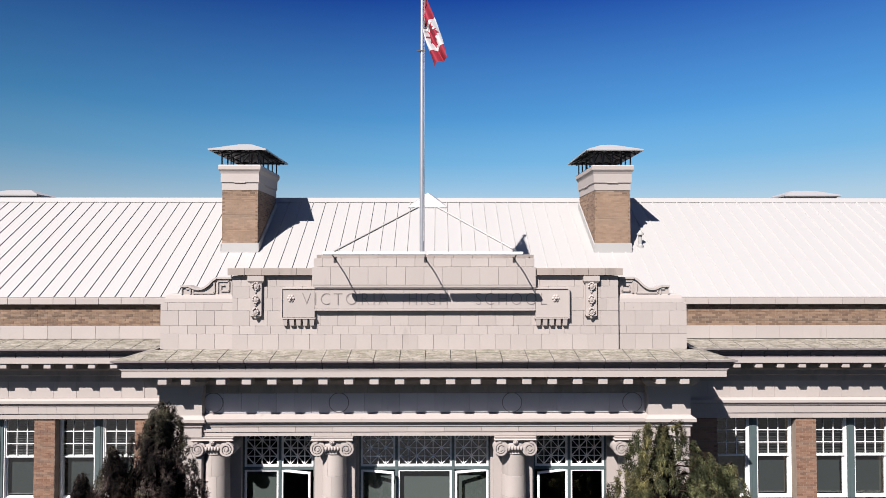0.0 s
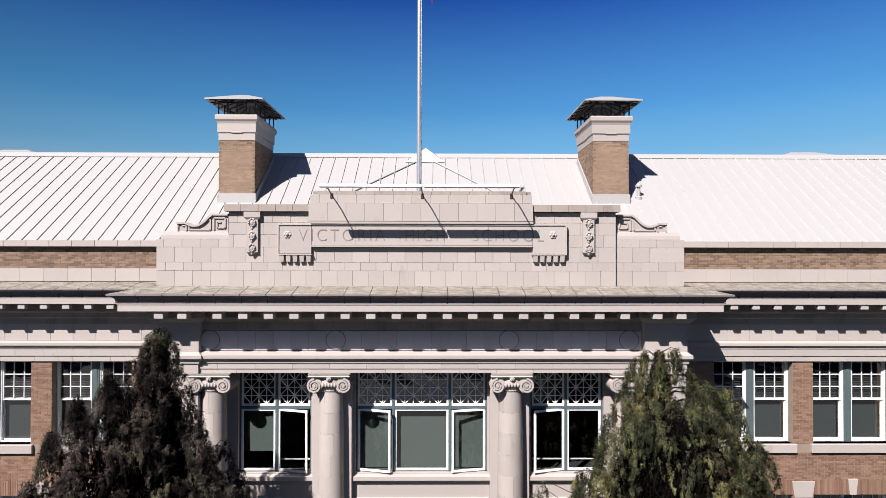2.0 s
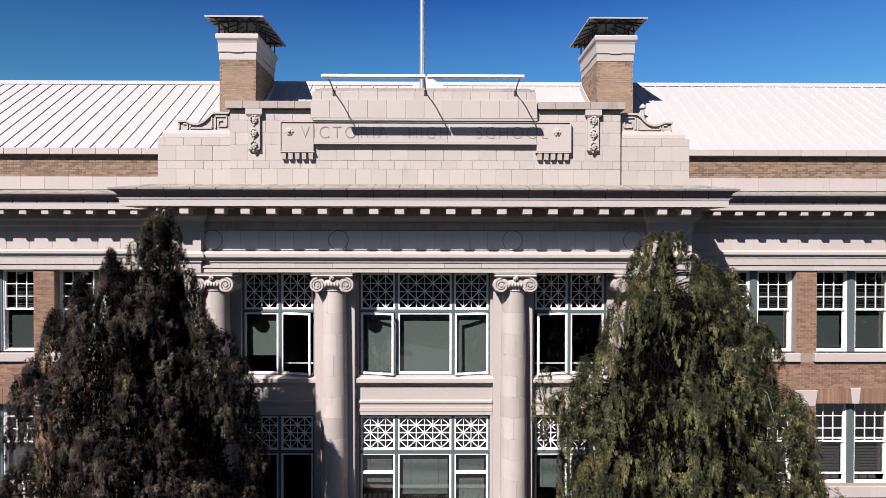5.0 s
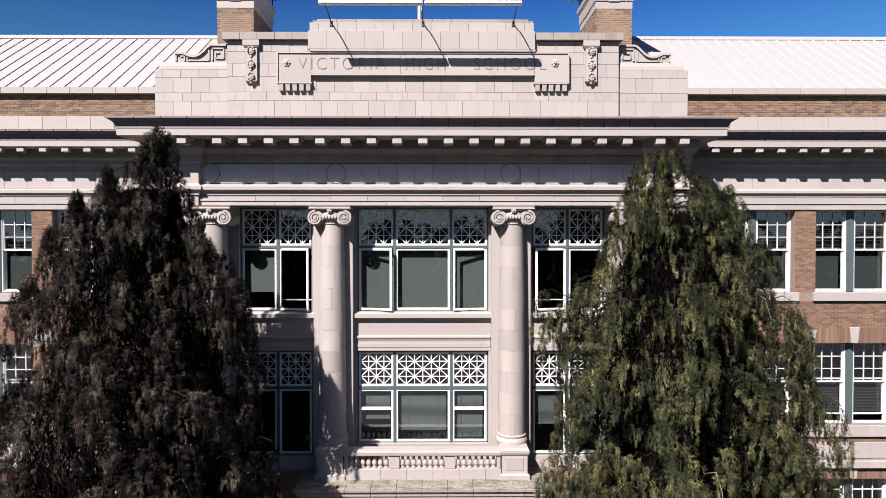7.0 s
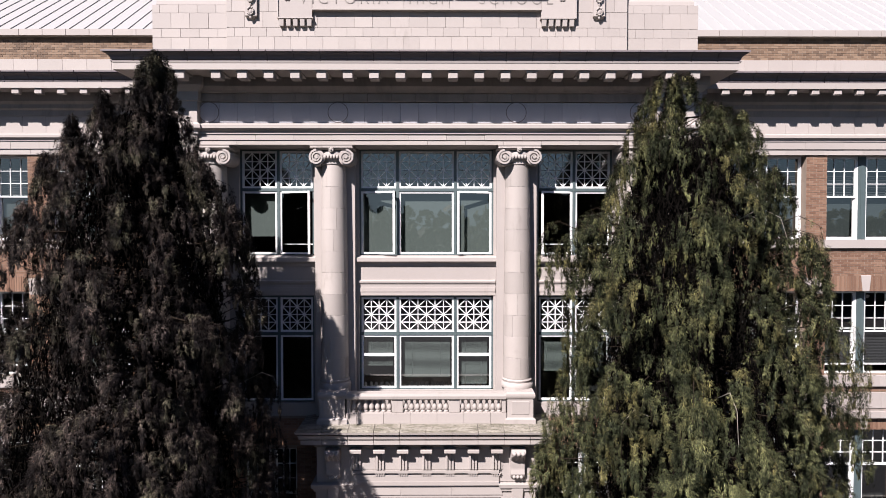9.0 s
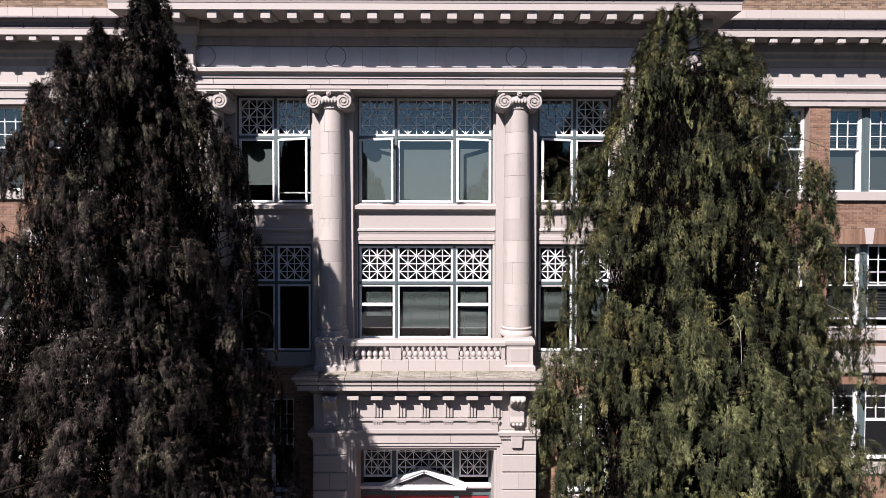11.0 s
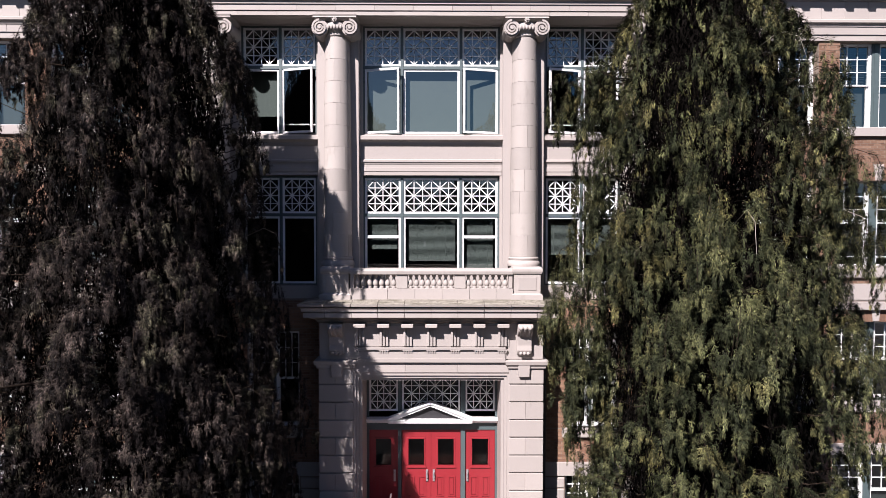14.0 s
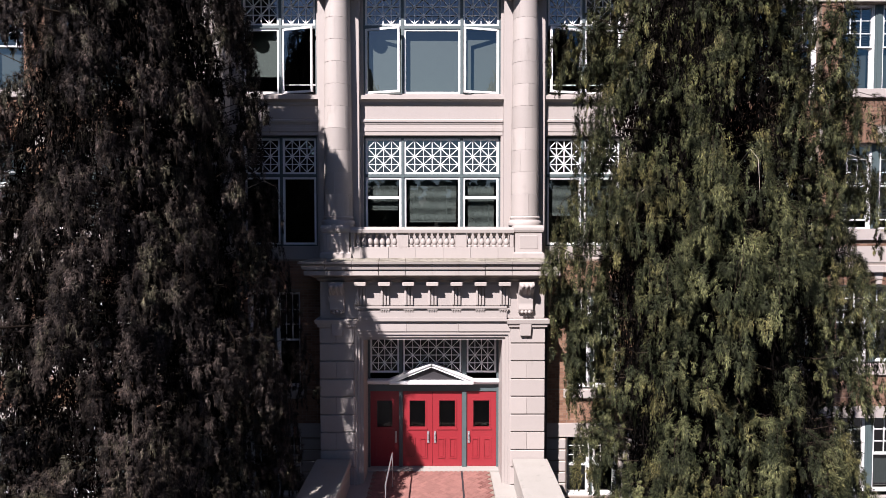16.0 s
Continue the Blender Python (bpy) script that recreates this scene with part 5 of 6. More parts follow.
def bay_window(name, label, lights, z0, zt, z1, y, top_cols, opened=(), rails=(), blinds=(), shades=()):
    win = empty(name, label, "window", kind="structure")
    x0, x1 = lights[0][0], lights[-1][1]
    # teal frame with mullions and transom
    bm = bmesh.new()
    quad_box(bm, x0 - 0.06, x0, y, y + 0.14, z0, z1)
    quad_box(bm, x1, x1 + 0.06, y, y + 0.14, z0, z1)
    for (a, b), (c, d) in zip(lights, lights[1:]):
        quad_box(bm, b, c, y - 0.02, y + 0.14, z0, z1)
    quad_box(bm, x0 - 0.05, x1 + 0.05, y - 0.015, y + 0.13, zt - 0.045, zt + 0.045)
    quad_box(bm, x0 - 0.05, x1 + 0.05, y, y + 0.14, z1 - 0.05, z1)
    quad_box(bm, x0 - 0.05, x1 + 0.05, y, y + 0.14, z0, z0 + 0.03)
    part("window_frame", bm, TEAL, win)
    for i, (a, b) in enumerate(lights):
        tr = part("transom_light", frame_bm(a, b, zt + 0.045, z1 - 0.05, y + 0.01, 0.055, 0.05), WHITE, win)
        bm = bmesh.new()
        lattice(bm, a + 0.055, b - 0.055, zt + 0.10, z1 - 0.105, y + 0.02, top_cols[i], 4)
        part("lattice", bm, WHITE, tr)
        pane(a + 0.055, b - 0.055, zt + 0.10, z1 - 0.105, y + 0.052, tr)
        sw, hg = opened[i] if opened else (0, -1)
        casement(a, b, z0 + 0.03, zt - 0.045, y + 0.012, win, sw, hg)
        if i in rails:
            zr = z0 + (zt - z0) * 0.62
            solid("rail", a + 0.05, b - 0.05, y + 0.0, y + 0.05, zr - 0.04, zr + 0.04, WHITE, win, soft=0)
        for s in shades:
            if s[0] == i:
                bm = bmesh.new()
                quad_box(bm, a + 0.03, b - 0.03, y + 0.20, y + 0.206, z0 + s[1], zt - 0.06)
                part("roller_shade", bm, SHADE, win)
        for s in blinds:
            if s[0] == i:
                bm = bmesh.new()
                slats(bm, a + 0.11, b - 0.11, y + 0.16, z0 + s[1], zt - 0.08)
                tagged(part("slatted_blind", bm, SHADE, win), kind="stuff")
    return win


YG = YB + 0.12
MID = ((-1.97, -0.94), (-0.86, 0.76), (0.84, 1.87))
LEFT = ((-5.46, -4.44), (-4.36, -3.40))
RIGHT = ((3.28, 4.26), (4.34, 5.36))
bay_window("window_upper_middle", "three-part teal and white window with a star lattice and drawn shades", MID, 12.98, 14.90, 16.08, YG, (4, 6, 4), ((14, -1), (0, -1), (12, 1)), shades=((0, 0.05), (1, 0.05), (2, 0.05)))
upper = {}
upper[False] = bay_window("window_upper_left", "teal and white casement window, open, with a star lattice", LEFT, 12.98, 14.90, 16.08, YG, (4, 4), ((0, -1), (16, -1)), shades=((0, 0.55),))
upper[True] = bay_window("window_upper_right", "teal and white casement window, open, with a star lattice", RIGHT, 12.98, 14.90, 16.08, YG, (4, 4), ((16, 1), (0, 1)))
for a, b in RIGHT + LEFT[1:]:
    solid("guard_rail", a + 0.02, b - 0.02, YG + 0.16, YG + 0.185, 13.28, 13.315, WHITE, upper[a > 0], soft=0)
bay_window("window_lower_middle", "three-part white window with a star lattice and slatted blinds", MID, 9.0, 10.66, 11.78, YG, (4, 6, 4), rails=(0, 2), blinds=((0, 0.7), (1, 0.35), (2, 0.15)))
bay_window("window_lower_left", "tall white window with a star lattice", LEFT, 8.64, 10.66, 11.78, YG, (4, 4))
bay_window("window_lower_right", "tall white window with a star lattice and a slatted blind", RIGHT, 8.64, 10.66, 11.78, YG, (4, 4), blinds=((0, 0.9), (1, 0.9)))

# ---------------------------------------------------------------- doors
YD = YB + 0.14
door = empty("door_1", "red panelled double entrance doors with a side door each way", "door", kind="structure")
bm = bmesh.new()
for a, b in ((-1.93, -1.87), (-1.02, -0.92), (0.82, 0.95), (1.83, 1.89)):
    quad_box(bm, a, b, YD - 0.02, YD + 0.12, LAND, 6.0)
quad_box(bm, -1.87, 1.83, YD + 0.0, YD + 0.12, 4.37, 4.60)
quad_box(bm, -1.93, 1.89, YD, YD + 0.12, 5.96, 6.02)
part("door_frame", bm, TEAL, door)


def door_leaf(xa, xb, knob):
    z0, z1 = LAND + 0.02, 4.365
    bm = bmesh.new()
    w = xb - xa
    g0, g1, gz0, gz1 = xa + 0.22 * w, xb - 0.22 * w, LAND + 1.18, LAND + 1.98
    p = [(xa + 0.17 * w, xa + 0.43 * w), (xa + 0.57 * w, xa + 0.83 * w)]
    quad_box(bm, xa, g0, YD + 0.03, YD + 0.08, z0, z1)
    quad_box(bm, g1, xb, YD + 0.03, YD + 0.08, z0, z1)
    quad_box(bm, g0, g1, YD + 0.03, YD + 0.08, gz1, z1)
    quad_box(bm, g0, g1, YD + 0.03, YD + 0.08, z0, gz0)
    leaf = part("door_leaf", bm, RED, door)
    bm = bmesh.new()
    for a, b in p:
        for c in (frame_bm(a, b, LAND + 0.26, LAND + 0.86, YD + 0.012, 0.035, 0.018),):
            me = bpy.data.meshes.new("t")
            c.to_mesh(me)
            c.free()
            bm.from_mesh(me)
            bpy.data.meshes.remove(me)
        quad_box(bm, a + 0.06, b - 0.06, YD + 0.016, YD + 0.03, LAND + 0.32, LAND + 0.80)
    quad_box(bm, g0 - 0.05, g1 + 0.05, YD + 0.0, YD + 0.03, gz0 - 0.07, gz0 - 0.03)
    part("door_panelling", bm, RED, leaf)
    part("glazing_bead", frame_bm(g0 - 0.03, g1 + 0.03, gz0 - 0.03, gz1 + 0.03, YD + 0.015, 0.04, 0.02), RED, leaf)
    pane(g0, g1, gz0, gz1, YD + 0.05, leaf, DOORGLASS)
    bm = bmesh.new()
    quad_box(bm, knob - 0.03, knob + 0.03, YD - 0.0, YD + 0.03, LAND + 0.72, LAND + 1.06)
    tube(bm, [(knob, YD + 0.0, LAND + 1.0), (knob, YD - 0.05, LAND + 0.97), (knob, YD - 0.05, LAND + 0.85), (knob, YD, LAND + 0.82)], 0.013, 8)
    part("handle", bm, GALV, leaf, "worn steel pull handle")


door_leaf(-1.865, -1.025, -1.12)
door_leaf(-0.915, -0.055, -0.17)
door_leaf(-0.045, 0.815, 0.03)
door_leaf(0.955, 1.825, 1.02)
# lattice over the doors
for a, b, n in ((-1.86, -1.02, 4), (-0.90, 0.80, 7), (0.96, 1.82, 4)):
    tr = part("transom_light", frame_bm(a, b, 4.92, 5.94, YD + 0.01, 0.05, 0.05), WHITE, door)
    bm = bmesh.new()
    lattice(bm, a + 0.05, b - 0.05, 4.97, 5.89, YD + 0.02, n, 4, 0.02)
    part("lattice", bm, WHITE, tr)
    pane(a + 0.05, b - 0.05, 4.97, 5.89, YD + 0.052, tr, DOORGLASS)
# little pediment over the middle doors
bm = bmesh.new()
run_x(bm, [(YD + 0.02, 4.60), (YD - 0.10, 4.60), (YD - 0.14, 4.66), (YD - 0.18, 4.68), (YD - 0.18, 4.73), (YD + 0.02, 4.75)], -1.93, 1.89)
part("door_cornice", bm, WHITE, door)
ped = empty("door_pediment", "small white wooden pediment over the doors", "pediment")
for s in (-1, 1):
    bm = bmesh.new()
    stick(bm, (-0.07 + s * 1.20, 4.70), (-0.07 - s * 0.02, 5.19), 0.10, 0.20, YD - 0.24)
    stick(bm, (-0.07 + s * 1.25, 4.735), (-0.07 - s * 0.01, 5.235), 0.045, 0.24, YD - 0.28)
    part("raking_cornice", bm, WHITE, ped)
solid("base_cornice", -1.29, 1.15, YD - 0.27, YD - 0.18, 4.63, 4.72, WHITE, ped)
bm = bmesh.new()
v = [bm.verts.new((x, y, z)) for y in (YD - 0.12, YD - 0.05) for x, z in ((-1.15, 4.72), (1.0, 4.72), (-0.07, 5.17))]
for f in ((0, 1, 2), (5, 4, 3), (0, 3, 4, 1), (1, 4, 5, 2), (2, 5, 3, 0)):
    bm.faces.new([v[i] for i in f])
part("tympanum", bm, IRON, ped)

# ---------------------------------------------------------------- landing and stair walls
bm = bmesh.new()
quad_box(bm, -3.2, 3.1, -3.2, YB + 0.6, 0.0, LAND - 0.06)
tagged(part("landing", bm, CONCRETE, None), "concrete entrance landing", "landing", kind="structure")
bm = bmesh.new()
quad_box(bm, -1.75, 1.62, -3.1, 0.62, LAND - 0.05, LAND - 0.035)
tagged(part("paving", bm, MORTAR, None), "red herringbone brick paving on the landing", "paving", kind="structure")
pav_ob = bpy.data.objects["paving"]
bm = bmesh.new()
n = 0
c45 = math.cos(radians(45))
PBM = bmesh.new()
quad_box(PBM, -0.097, 0.097, -0.047, 0.047, -0.02, 0.0)
PBRICK = mesh_of("paving_brick", PBM, PAVE)
for i in range(-40, 41):
    for j in range(-40, 41):
        for k in (0, 1):
            # two bricks to a cell of the zigzag lattice, 0.2 by 0.1
            u = 0.1 * i + 0.2 * j + (0.10 if k == 0 else -0.05)
            v = 0.1 * i - 0.2 * j + (0.05 if k == 0 else 0.10)
            x, y = (u + v) * c45, (u - v) * c45 - 1.2
            if not (-1.68 < x < 1.55 and -3.0 < y < 0.56):
                continue
            ang = radians(45 if k == 0 else 135) * 1.0
            if n < 300 and y > -1.35:
                ob = new("paving_brick", PBRICK)
                ob.location, ob.rotation_euler = (x, y, LAND - 0.02 + random.uniform(-0.002, 0.002)), (0, 0, -ang)
                ob.parent = pav_ob
                n += 1
            else:
                vs = quad_box(bm, -0.097, 0.097, -0.047, 0.047, LAND - 0.04, LAND - 0.02 + random.uniform(-0.002, 0.002))
                bmesh.ops.rotate(bm, verts=vs, cent=(0, 0, 0), matrix=Matrix.Rotation(-ang, 3, "Z"))
                bmesh.ops.translate(bm, verts=vs, vec=(x, y, 0))
tagged(part("paving_rest", bm, PAVE, pav_ob), kind="stuff")
solid("door_threshold", -1.93, 1.89, 0.62, YD + 0.1, LAND - 0.06, LAND + 0.01, CONCRETE, None)
tagged(bpy.data.objects["door_threshold"], "pale concrete threshold under the doors", "threshold", kind="structure")
for i in range(12):
    z = LAND - 0.06 - 0.172 * (i + 1)
    bm = bmesh.new()
    quad_box(bm, -2.2, 2.1, -3.2 - 0.3 * (i + 1), -3.2 - 0.3 * i, 0.0, max(z, 0.02))
    st = part("step", soften(bm, 0.01), CONCRETE, None)
    tagged(st, "concrete entrance step", "step", kind="structure")
for sx in (-1, 1):
    c, d = sorted((sx * 2.25 - 0.04, sx * 3.12 - 0.04))
    bm = bmesh.new()
    quad_box(bm, c, d, -4.2, YR - 0.02, 0, LAND + 0.55)
    tiers(bm, [(LAND + 0.55, 0.05), (LAND + 0.68, 0.05), (LAND + 0.72, 0.02)], c, d, -4.2, YR - 0.08, True)
    tagged(part("stair_wall", bm, CONCRETE, None), "low pale stone wall beside the landing", "wall", kind="structure")
rail = empty("handrail_post", "thin metal handrail on the landing", "handrail")
bm = bmesh.new()
tube(bm, [(-1.12, -0.4, LAND - 0.02), (-1.12, -0.4, LAND + 0.9), (-1.12, -2.4, LAND + 0.9), (-1.12, -2.4, LAND - 0.02)], 0.02, 8)
part("rail_tube", bm, GALV, rail)
solid("paving_strip", 0.78, 0.83, -3.1, 0.6, LAND - 0.02, LAND - 0.014, IRON, None, soft=0)
tagged(bpy.data.objects["paving_strip"], "dark metal strip across the paving", "strip", kind="structure")
pipe = empty("downpipe", "dark downpipe beside the doorway", "pipe")
bm = bmesh.new()
tube(bm, [(3.2, 0.45, 0.0), (3.2, 0.45, 7.7)], 0.045, 10)
part("pipe", bm, IRON, pipe)


# ---------------------------------------------------------------- trees
def ribbon_mesh(name, co, material):
    """Many small leaves in one mesh; co is (n, corners, 3)."""
    n, c = len(co), co.shape[1]
    me = bpy.data.meshes.new(name)
    me.vertices.add(n * c)
    me.vertices.foreach_set("co", co.reshape(-1))
    me.loops.add(n * c)
    me.loops.foreach_set("vertex_index", np.arange(n * c, dtype=np.int32))
    me.polygons.add(n)
    me.polygons.foreach_set("loop_start", np.arange(0, n * c, c, dtype=np.int32))
    me.update(calc_edges=True)
    me.materials.append(material)
    return me


def weeping_tree(x, y, height, bend, west, east, seed, material, label, leaders, fine=1.0, hollow=0.06, spire=0.38):
    """Trunk, and shingled boughs that rise, arch over and hang as tongues of strands. west, east: the crown's (height, reach) each way."""
    rng = np.random.default_rng(seed)
    tree = empty("tree", label, "tree", "entrance trees", at=(x, y, 0))
    bm = bmesh.new()
    spine = []
    for i in range(13):
        f = i / 12
        spine.append((float(np.interp(f, (0, 0.55, 0.8, 1), (0, bend * 0.25, bend * 0.6, bend))) + 0.06 * math.sin(f * 7 + seed), 0.10 * math.cos(f * 6), f * height * 0.985))
    tube(bm, spine, [0.30 * (1 - i / 12) ** 0.8 + 0.015 for i in range(13)], 12)
    part("trunk", bm, BARK, tree, smooth=True)
    sp = np.array(spine)
    axis = lambda z: np.array([np.interp(z, sp[:, 2], sp[:, j]) for j in range(2)] + [z])
    wz, wr, ez, er = [p[0] for p in west][::-1], [p[1] for p in west][::-1], [p[0] for p in east][::-1], [p[1] for p in east][::-1]

    def reach(z, az):
        """Radius of the crown at a height, an ellipse in each quarter."""
        a, b = float(np.interp(z, wz, wr)), float(np.interp(z, ez, er))
        rx, ry = (b if math.cos(az) > 0 else a), 0.5 * (a + b)
        return 1.0 / math.sqrt((math.cos(az) / rx) ** 2 + (math.sin(az) / ry) ** 2)

    branches, twigs, leaves = bmesh.new(), bmesh.new(), []
    down = np.array([0.0, 0.0, -1.0])

    def bough(root, tip, wide, strands, per, stick_to, long=1.0):
        """An arm from root that arches over and hangs to tip, its side shoots hung with strands."""
        way = tip - root
        flat = math.hypot(way[0], way[1]) + 1e-6
        d = np.array([way[0] / flat, way[1] / flat, 0.0])
        side = np.array([-d[1], d[0], 0.0])
        swing = rng.normal(0, 0.16) * flat
        hump = 0.24 * flat + 0.06
        drop = root[2] - tip[2]

        def arc(u):
            u = np.asarray(u)[..., None]
            return root + d * (flat * np.sin(u * 1.45) / math.sin(1.45)) + side * (swing * u * u) + np.array([0, 0, 1.0]) * (hump * np.sin(u * 3.0) - drop * u ** 3.0)

        tube(stick_to, [tuple(arc(u)) for u in (0.0, 0.35, 0.65, 0.9)], [0.010, 0.008, 0.005, 0.003], 4)
        u = 0.42 + 0.60 * rng.uniform(0, 1, strands) ** 0.8
        s = rng.uniform(-1, 1, strands)
        half = wide * (0.45 + 0.55 * np.sin(np.clip((u - 0.3) / 0.75, 0, 1) * 2.9)) * s
        top = arc(u) + side * half[:, None] + (1.1 * down - 0.7 * d) * (half * half / max(wide, 0.05))[:, None]
        ln = long * (0.15 + 0.42 * rng.uniform(0, 1, strands) ** 1.3) * (0.55 + 0.6 * u) * (1.0 - 0.5 * np.abs(s)) * (0.55 + 0.9 * wide)
        ang0 = math.atan2(d[1], d[0]) + 1.2 * s + rng.normal(0, 0.12, strands)
        n = np.maximum(8, (per * (0.35 + ln / (ln.mean() + 1e-6)) / 1.35)).astype(int)
        k = np.repeat(np.arange(strands), n)
        m = len(k)
        v = np.maximum(0.0, rng.uniform(-0.32, 1, m))
        fat = (0.026 * (1 - 0.6 * v))[:, None]
        lean = rng.normal(0, 0.07, (strands, 2))
        c = top[k] + rng.normal(0, 1, (m, 3)) * fat * (1, 1, 0.6)
        c[:, 2] -= (ln[k] * v)
        c[:, 0] += (lean[k, 0] + 0.03 * d[0]) * ln[k] * v
        c[:, 1] += (lean[k, 1] + 0.03 * d[1]) * ln[k] * v
        # leaves on the shoot lie flat and catch the sun, those on the strand hang
        tilt = 1.40 - 1.85 * v ** 0.6 + rng.normal(0, 0.10, m)
        ang = ang0[k] + rng.normal(0, 0.14, m)
        out = np.stack([np.cos(ang), np.sin(ang), np.zeros(m)], 1)
        ax = out * np.sin(tilt)[:, None] + down * np.cos(tilt)[:, None]
        pr = np.stack([-out[:, 1], out[:, 0], np.zeros(m)], 1)
        roll = rng.normal(0, 0.12, m)[:, None]
        pr = pr * np.cos(roll) + np.cross(ax, pr) * np.sin(roll)
        spin = (rng.normal(0, 0.30, m) + rng.normal(0, 0.6, m) * (v < 0.06))[:, None]
        ax, pr = ax * np.cos(spin) + pr * np.sin(spin), pr * np.cos(spin) - ax * np.sin(spin)
        l = rng.uniform(0.036, 0.082, m)[:, None]
        w = rng.uniform(0.0062, 0.0102, m)[:, None]
        leaves.append(np.stack([c + pr * w, c + ax * l, c - pr * w], 1))

    hs = np.linspace(0.4, height - 0.35, 400)
    wt = np.cumsum([0.55 + 0.5 * (reach(h, 0) + reach(h, math.pi)) * (1.0 if h > 2.6 else 0.35) for h in hs])
    nl = int(1150 * fine)
    for k in range(nl):
        z = float(np.interp((k + rng.uniform(0, 1)) / nl * wt[-1], wt, hs))
        az = k * 2.39996 + rng.uniform(-0.35, 0.35)
        d = np.array([math.cos(az), math.sin(az), 0])
        back = d[1] > 0.42
        if back and k % 4:
            continue
        full = reach(z, az)
        inner = k % 6 == 1
        spot = Vector((full * d[0], full * d[1] + seed, z * 0.8))
        if not inner and d[1] < -0.12 and full > 0.8 and 0.7 * noise.noise(spot * 1.3) + 0.6 * noise.noise(spot * 2.9) < hollow:
            continue
        # a layer of plumes on the outside, a shaded one behind it, and a few that stand out
        r1 = full * (rng.uniform(0.55, 0.75) if inner else rng.uniform(1.0, 1.14) if k % 13 == 5 else rng.uniform(0.80, 1.03))
        size = (0.24 + 0.19 * full) * rng.uniform(0.6, 1.45)
        tip = axis(z) + d * r1
        rise = min(size, height - 0.1 - z)
        root = axis(min(z + 0.85 * rise, height - 0.1)) + d * max(0.02, r1 - 0.30 - 0.75 * size)
        far = axis(max(0.3, z + 0.4 * rise))
        limb = [tuple(far), tuple((far + root) / 2 + np.array([0, 0, 0.10])), tuple(root)]
        if k % 23 == 0:
            b = bmesh.new()
            tube(b, limb, [0.05, 0.035, 0.018], 6)
            part("limb", b, BARK, tree)
        else:
            tube(branches, limb, [0.030, 0.020, 0.010], 4)
        wide = (0.11 + 0.08 * full) * rng.uniform(0.55, 1.35)
        bough(root, tip, wide, int((12 + 7.5 * full) * (0.45 if back else 1.0)), 60, twigs if k % 37 == 17 else branches)
    # inner boughs, in the shade of the outer ones
    for k in range(int(90 * fine)):
        z = float(np.interp(rng.uniform(0.0, 1) * wt[-1], wt, hs))
        az = rng.uniform(0, 2 * math.pi)
        d = np.array([math.cos(az), math.sin(az), 0])
        r1 = reach(z, az) * rng.uniform(0.35, 0.66)
        bough(axis(min(z + 0.5, height - 0.1)) + d * r1 * 0.3, axis(z) + d * r1, 0.35, 18, 30, branches, 1.4)
    # upright leaders: the tip of the tree and its shoulders
    for lx, ly, lz, tall, broad in [(sp[-1][0], 0.0, height - 1.3, 1.25, spire)] + leaders:
        foot = np.array([lx, ly, lz])
        tube(branches, [tuple(axis(lz - 0.5)), tuple(foot), tuple(foot + (0.03, 0, tall))], [0.04, 0.028, 0.006], 4)
        for q in range(int(10 + 22 * tall)):
            w = (q + rng.uniform()) / int(10 + 22 * tall)
            a = q * 2.4 + rng.uniform(-0.4, 0.4)
            r = broad * (1.04 - w) ** 0.75 * rng.uniform(0.6, 1.2) + 0.04
            at = foot + np.array([0.03 * w, 0, tall * w])
            bough(at, at + np.array([math.cos(a) * r, math.sin(a) * r, -0.16 - 0.5 * r]), 0.08 + 0.14 * r, 12, 30, branches, 0.8)
    tagged(part("branchwork", branches, BARK, tree), kind="stuff")
    tagged(part("dead_twig_spray", twigs, PALEBARK, tree, "bleached bare twigs"), kind="stuff")
    # dead twigs close round the trunk, coloured near black as the crown's inner shade
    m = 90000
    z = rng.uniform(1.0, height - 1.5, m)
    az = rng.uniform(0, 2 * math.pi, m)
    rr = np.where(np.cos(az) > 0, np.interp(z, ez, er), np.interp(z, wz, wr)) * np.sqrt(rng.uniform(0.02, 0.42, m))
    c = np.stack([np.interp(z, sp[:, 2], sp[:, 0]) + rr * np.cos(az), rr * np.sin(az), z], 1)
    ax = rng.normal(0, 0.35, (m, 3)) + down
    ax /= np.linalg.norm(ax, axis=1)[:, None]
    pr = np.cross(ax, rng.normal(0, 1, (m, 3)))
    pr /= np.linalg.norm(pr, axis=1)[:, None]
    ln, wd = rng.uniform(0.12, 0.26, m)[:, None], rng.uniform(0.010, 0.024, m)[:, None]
    tagged(new("dead_brush", ribbon_mesh("dead_brush", np.stack([c + pr * wd, c + ax * ln, c - pr * wd], 1).astype(np.float32), SHADE_BRUSH)), "bare dead twigs inside the crown, blackened as its deep shade", kind="stuff").parent = tree
    co = np.concatenate(leaves).astype(np.float32)
    co = co[co[:, :, 1].max(1) < -y - 0.05]
    ob = new("crown", ribbon_mesh("crown", co, material))
    ob.parent = tree
    tagged(ob, kind="stuff")


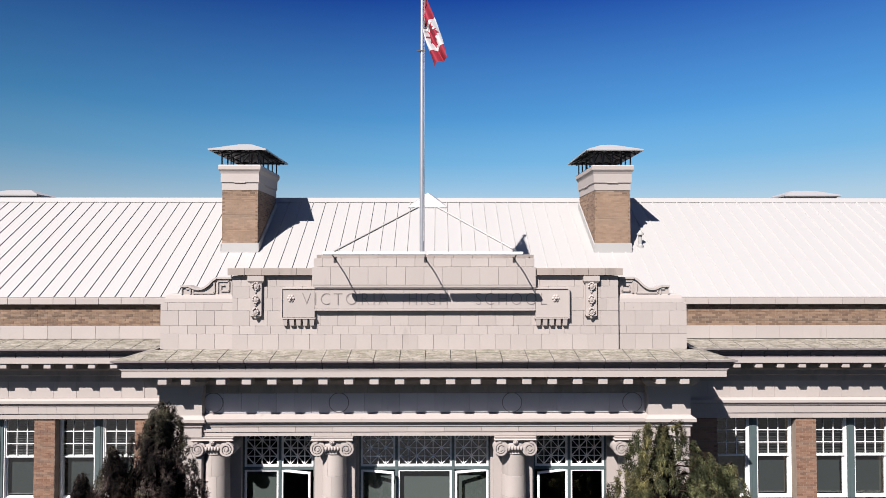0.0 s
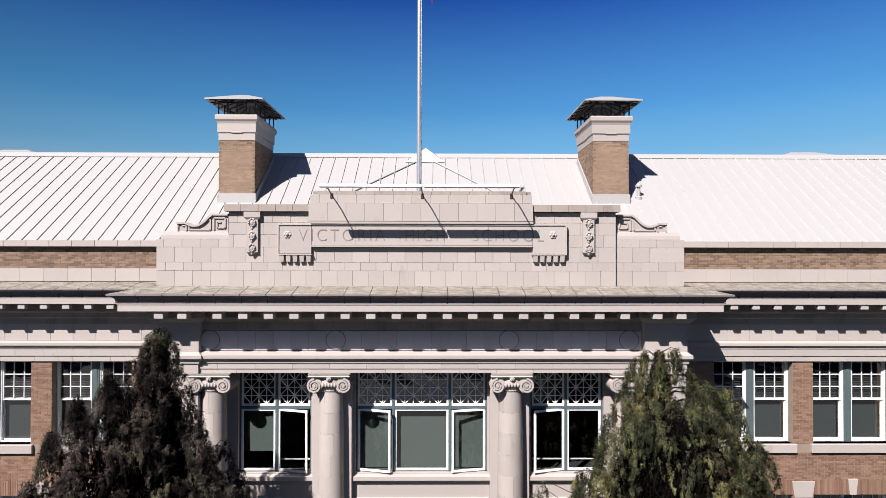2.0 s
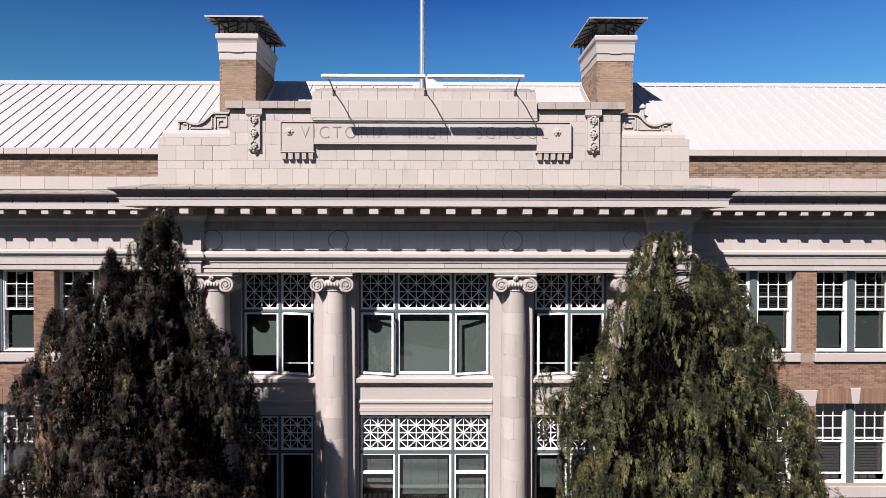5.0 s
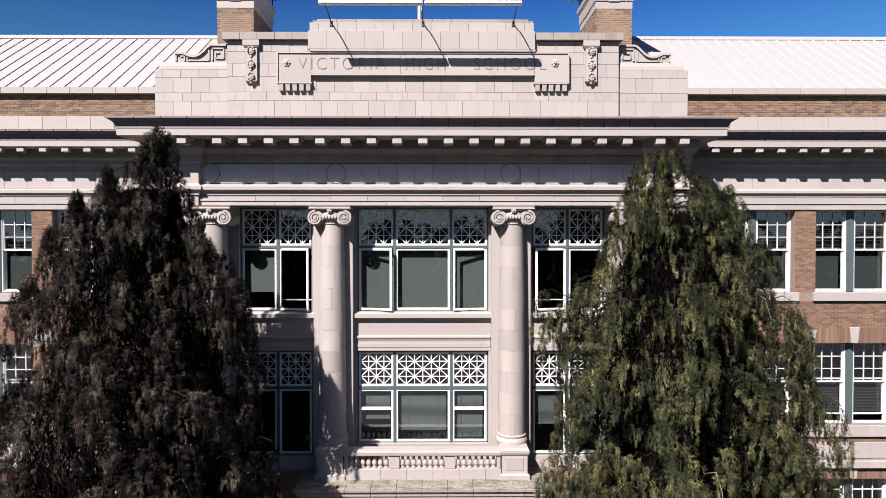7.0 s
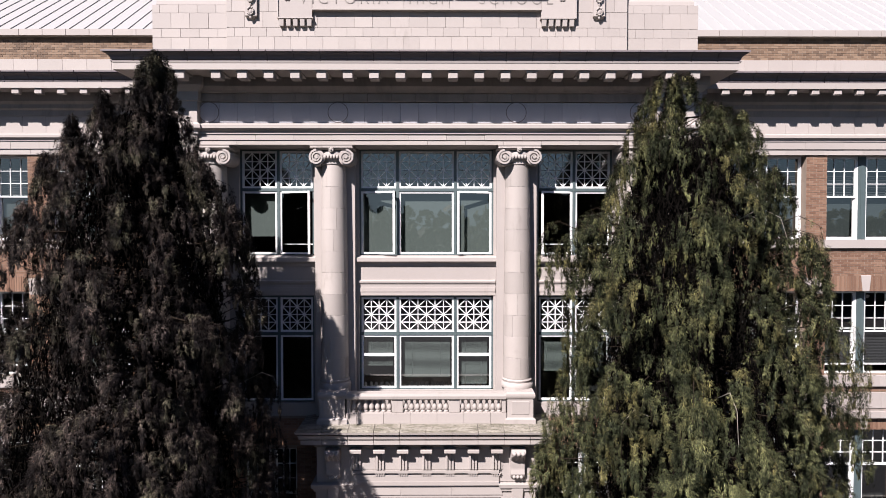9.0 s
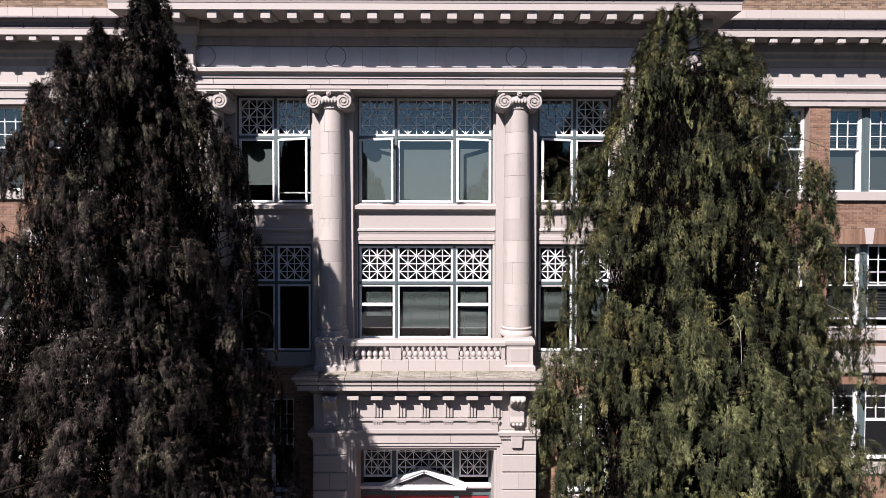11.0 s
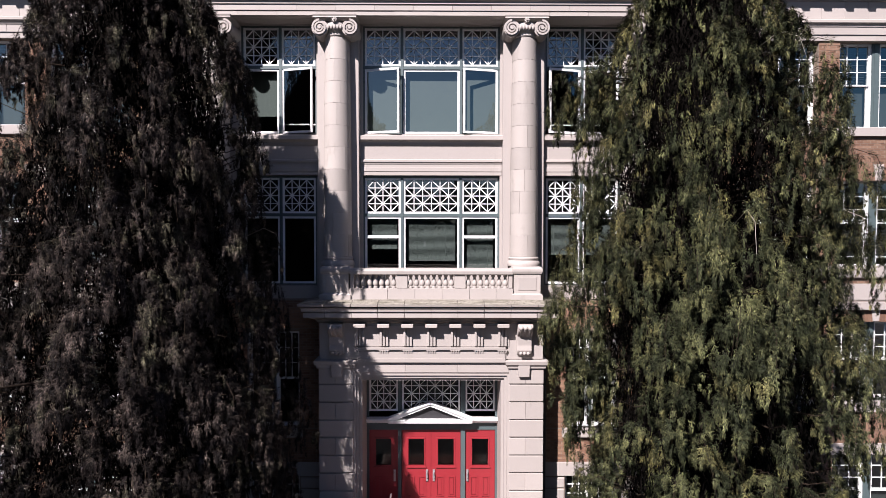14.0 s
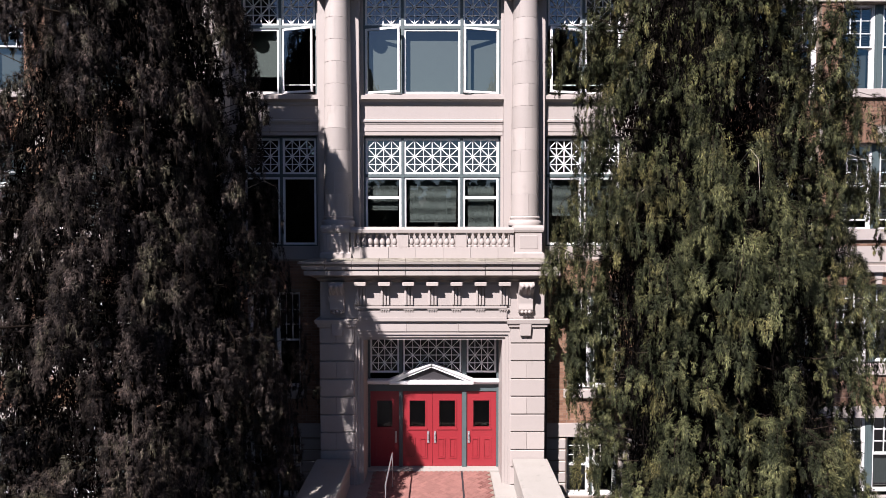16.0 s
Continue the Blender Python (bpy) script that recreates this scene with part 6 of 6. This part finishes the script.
weeping_tree(6.4, -2.9, 17.25, -0.75,
             [(17.25, 0.05), (16.5, 0.75), (15.1, 1.4), (13.8, 2.2), (12.8, 3.05), (11.2, 2.7), (8.2, 3.5), (6.0, 3.4), (4.6, 2.85), (0, 2.5)],
             [(17.25, 0.05), (16.6, 0.95), (15.1, 1.8), (13.8, 2.5), (12.8, 3.0), (11.2, 3.4), (6.6, 3.45), (0, 3.1)], 7, LEAF,
             "weeping conifer with dense drooping green foliage beside the entrance",
             [(0.15, -0.3, 15.7, 0.85, 0.55), (0.75, -0.3, 15.4, 0.95, 0.6), (-1.35, -0.5, 15.3, 0.8, 0.45), (1.5, -0.3, 14.4, 0.7, 0.5), (-2.6, -0.5, 12.6, 0.6, 0.5)])
weeping_tree(-6.5, -2.95, 17.8, 0.3,
             [(17.8, 0.04), (17.3, 0.36), (16.75, 0.75), (16.0, 1.25), (15.0, 1.95), (14.0, 2.45), (13.0, 2.95), (11.5, 3.6), (9.0, 4.1), (5.0, 4.2), (0, 3.6)],
             [(17.8, 0.04), (17.3, 0.3), (16.75, 0.6), (15.6, 0.95), (14.9, 1.2), (14.2, 1.6), (13.5, 2.1), (12.7, 2.4), (11.3, 2.6), (9.9, 2.5), (8.4, 2.85), (7.2, 3.35), (6.0, 3.55), (0, 3.3)], 21, LEAF_DARK,
             "weeping conifer with dark brownish drooping foliage beside the entrance",
             [(-0.7, -0.3, 15.7, 1.1, 0.42), (-1.35, -0.4, 15.2, 1.0, 0.45), (-1.95, -0.4, 14.5, 0.9, 0.45), (-2.4, -0.5, 13.5, 0.8, 0.45), (1.6, -0.4, 14.2, 0.95, 0.5), (2.2, -0.5, 13.4, 0.8, 0.45)], 1.04, 0.07, 0.40)

# ---------------------------------------------------------------- far woods behind the walk
rng = np.random.default_rng(5)
quads = []
for k in range(260):
    fx = -170 + k * 340 / 260 + rng.normal(0, 1.0)
    fy = -95 + rng.normal(0, 6)
    hgt = rng.uniform(12, 20)
    m = 150
    a = rng.uniform(0, 2 * math.pi, m)
    h = rng.uniform(0, 1, m)
    r = 4.2 * np.sqrt(np.clip(1 - (h * 1.05 - 0.2) ** 2, 0.05, 1)) * rng.uniform(0.6, 1.0, m)
    c = np.stack([fx + r * np.cos(a), fy + r * np.sin(a), h * hgt], 1)
    t1 = rng.normal(0, 1, (m, 3))
    t1 /= np.linalg.norm(t1, axis=1)[:, None]
    t2 = np.cross(t1, rng.normal(0, 1, (m, 3)))
    t2 /= np.linalg.norm(t2, axis=1)[:, None]
    g = rng.uniform(0.6, 1.3, m)[:, None]
    quads.append(np.stack([c - t1 * g, c + t2 * g, c + t1 * g, c - t2 * g], 1))
far = new("far_woods", ribbon_mesh("far_woods", np.concatenate(quads).astype(np.float32), LEAF_FAR))
tagged(far, "distant belt of dark green trees across the grounds", "woods", kind="stuff")
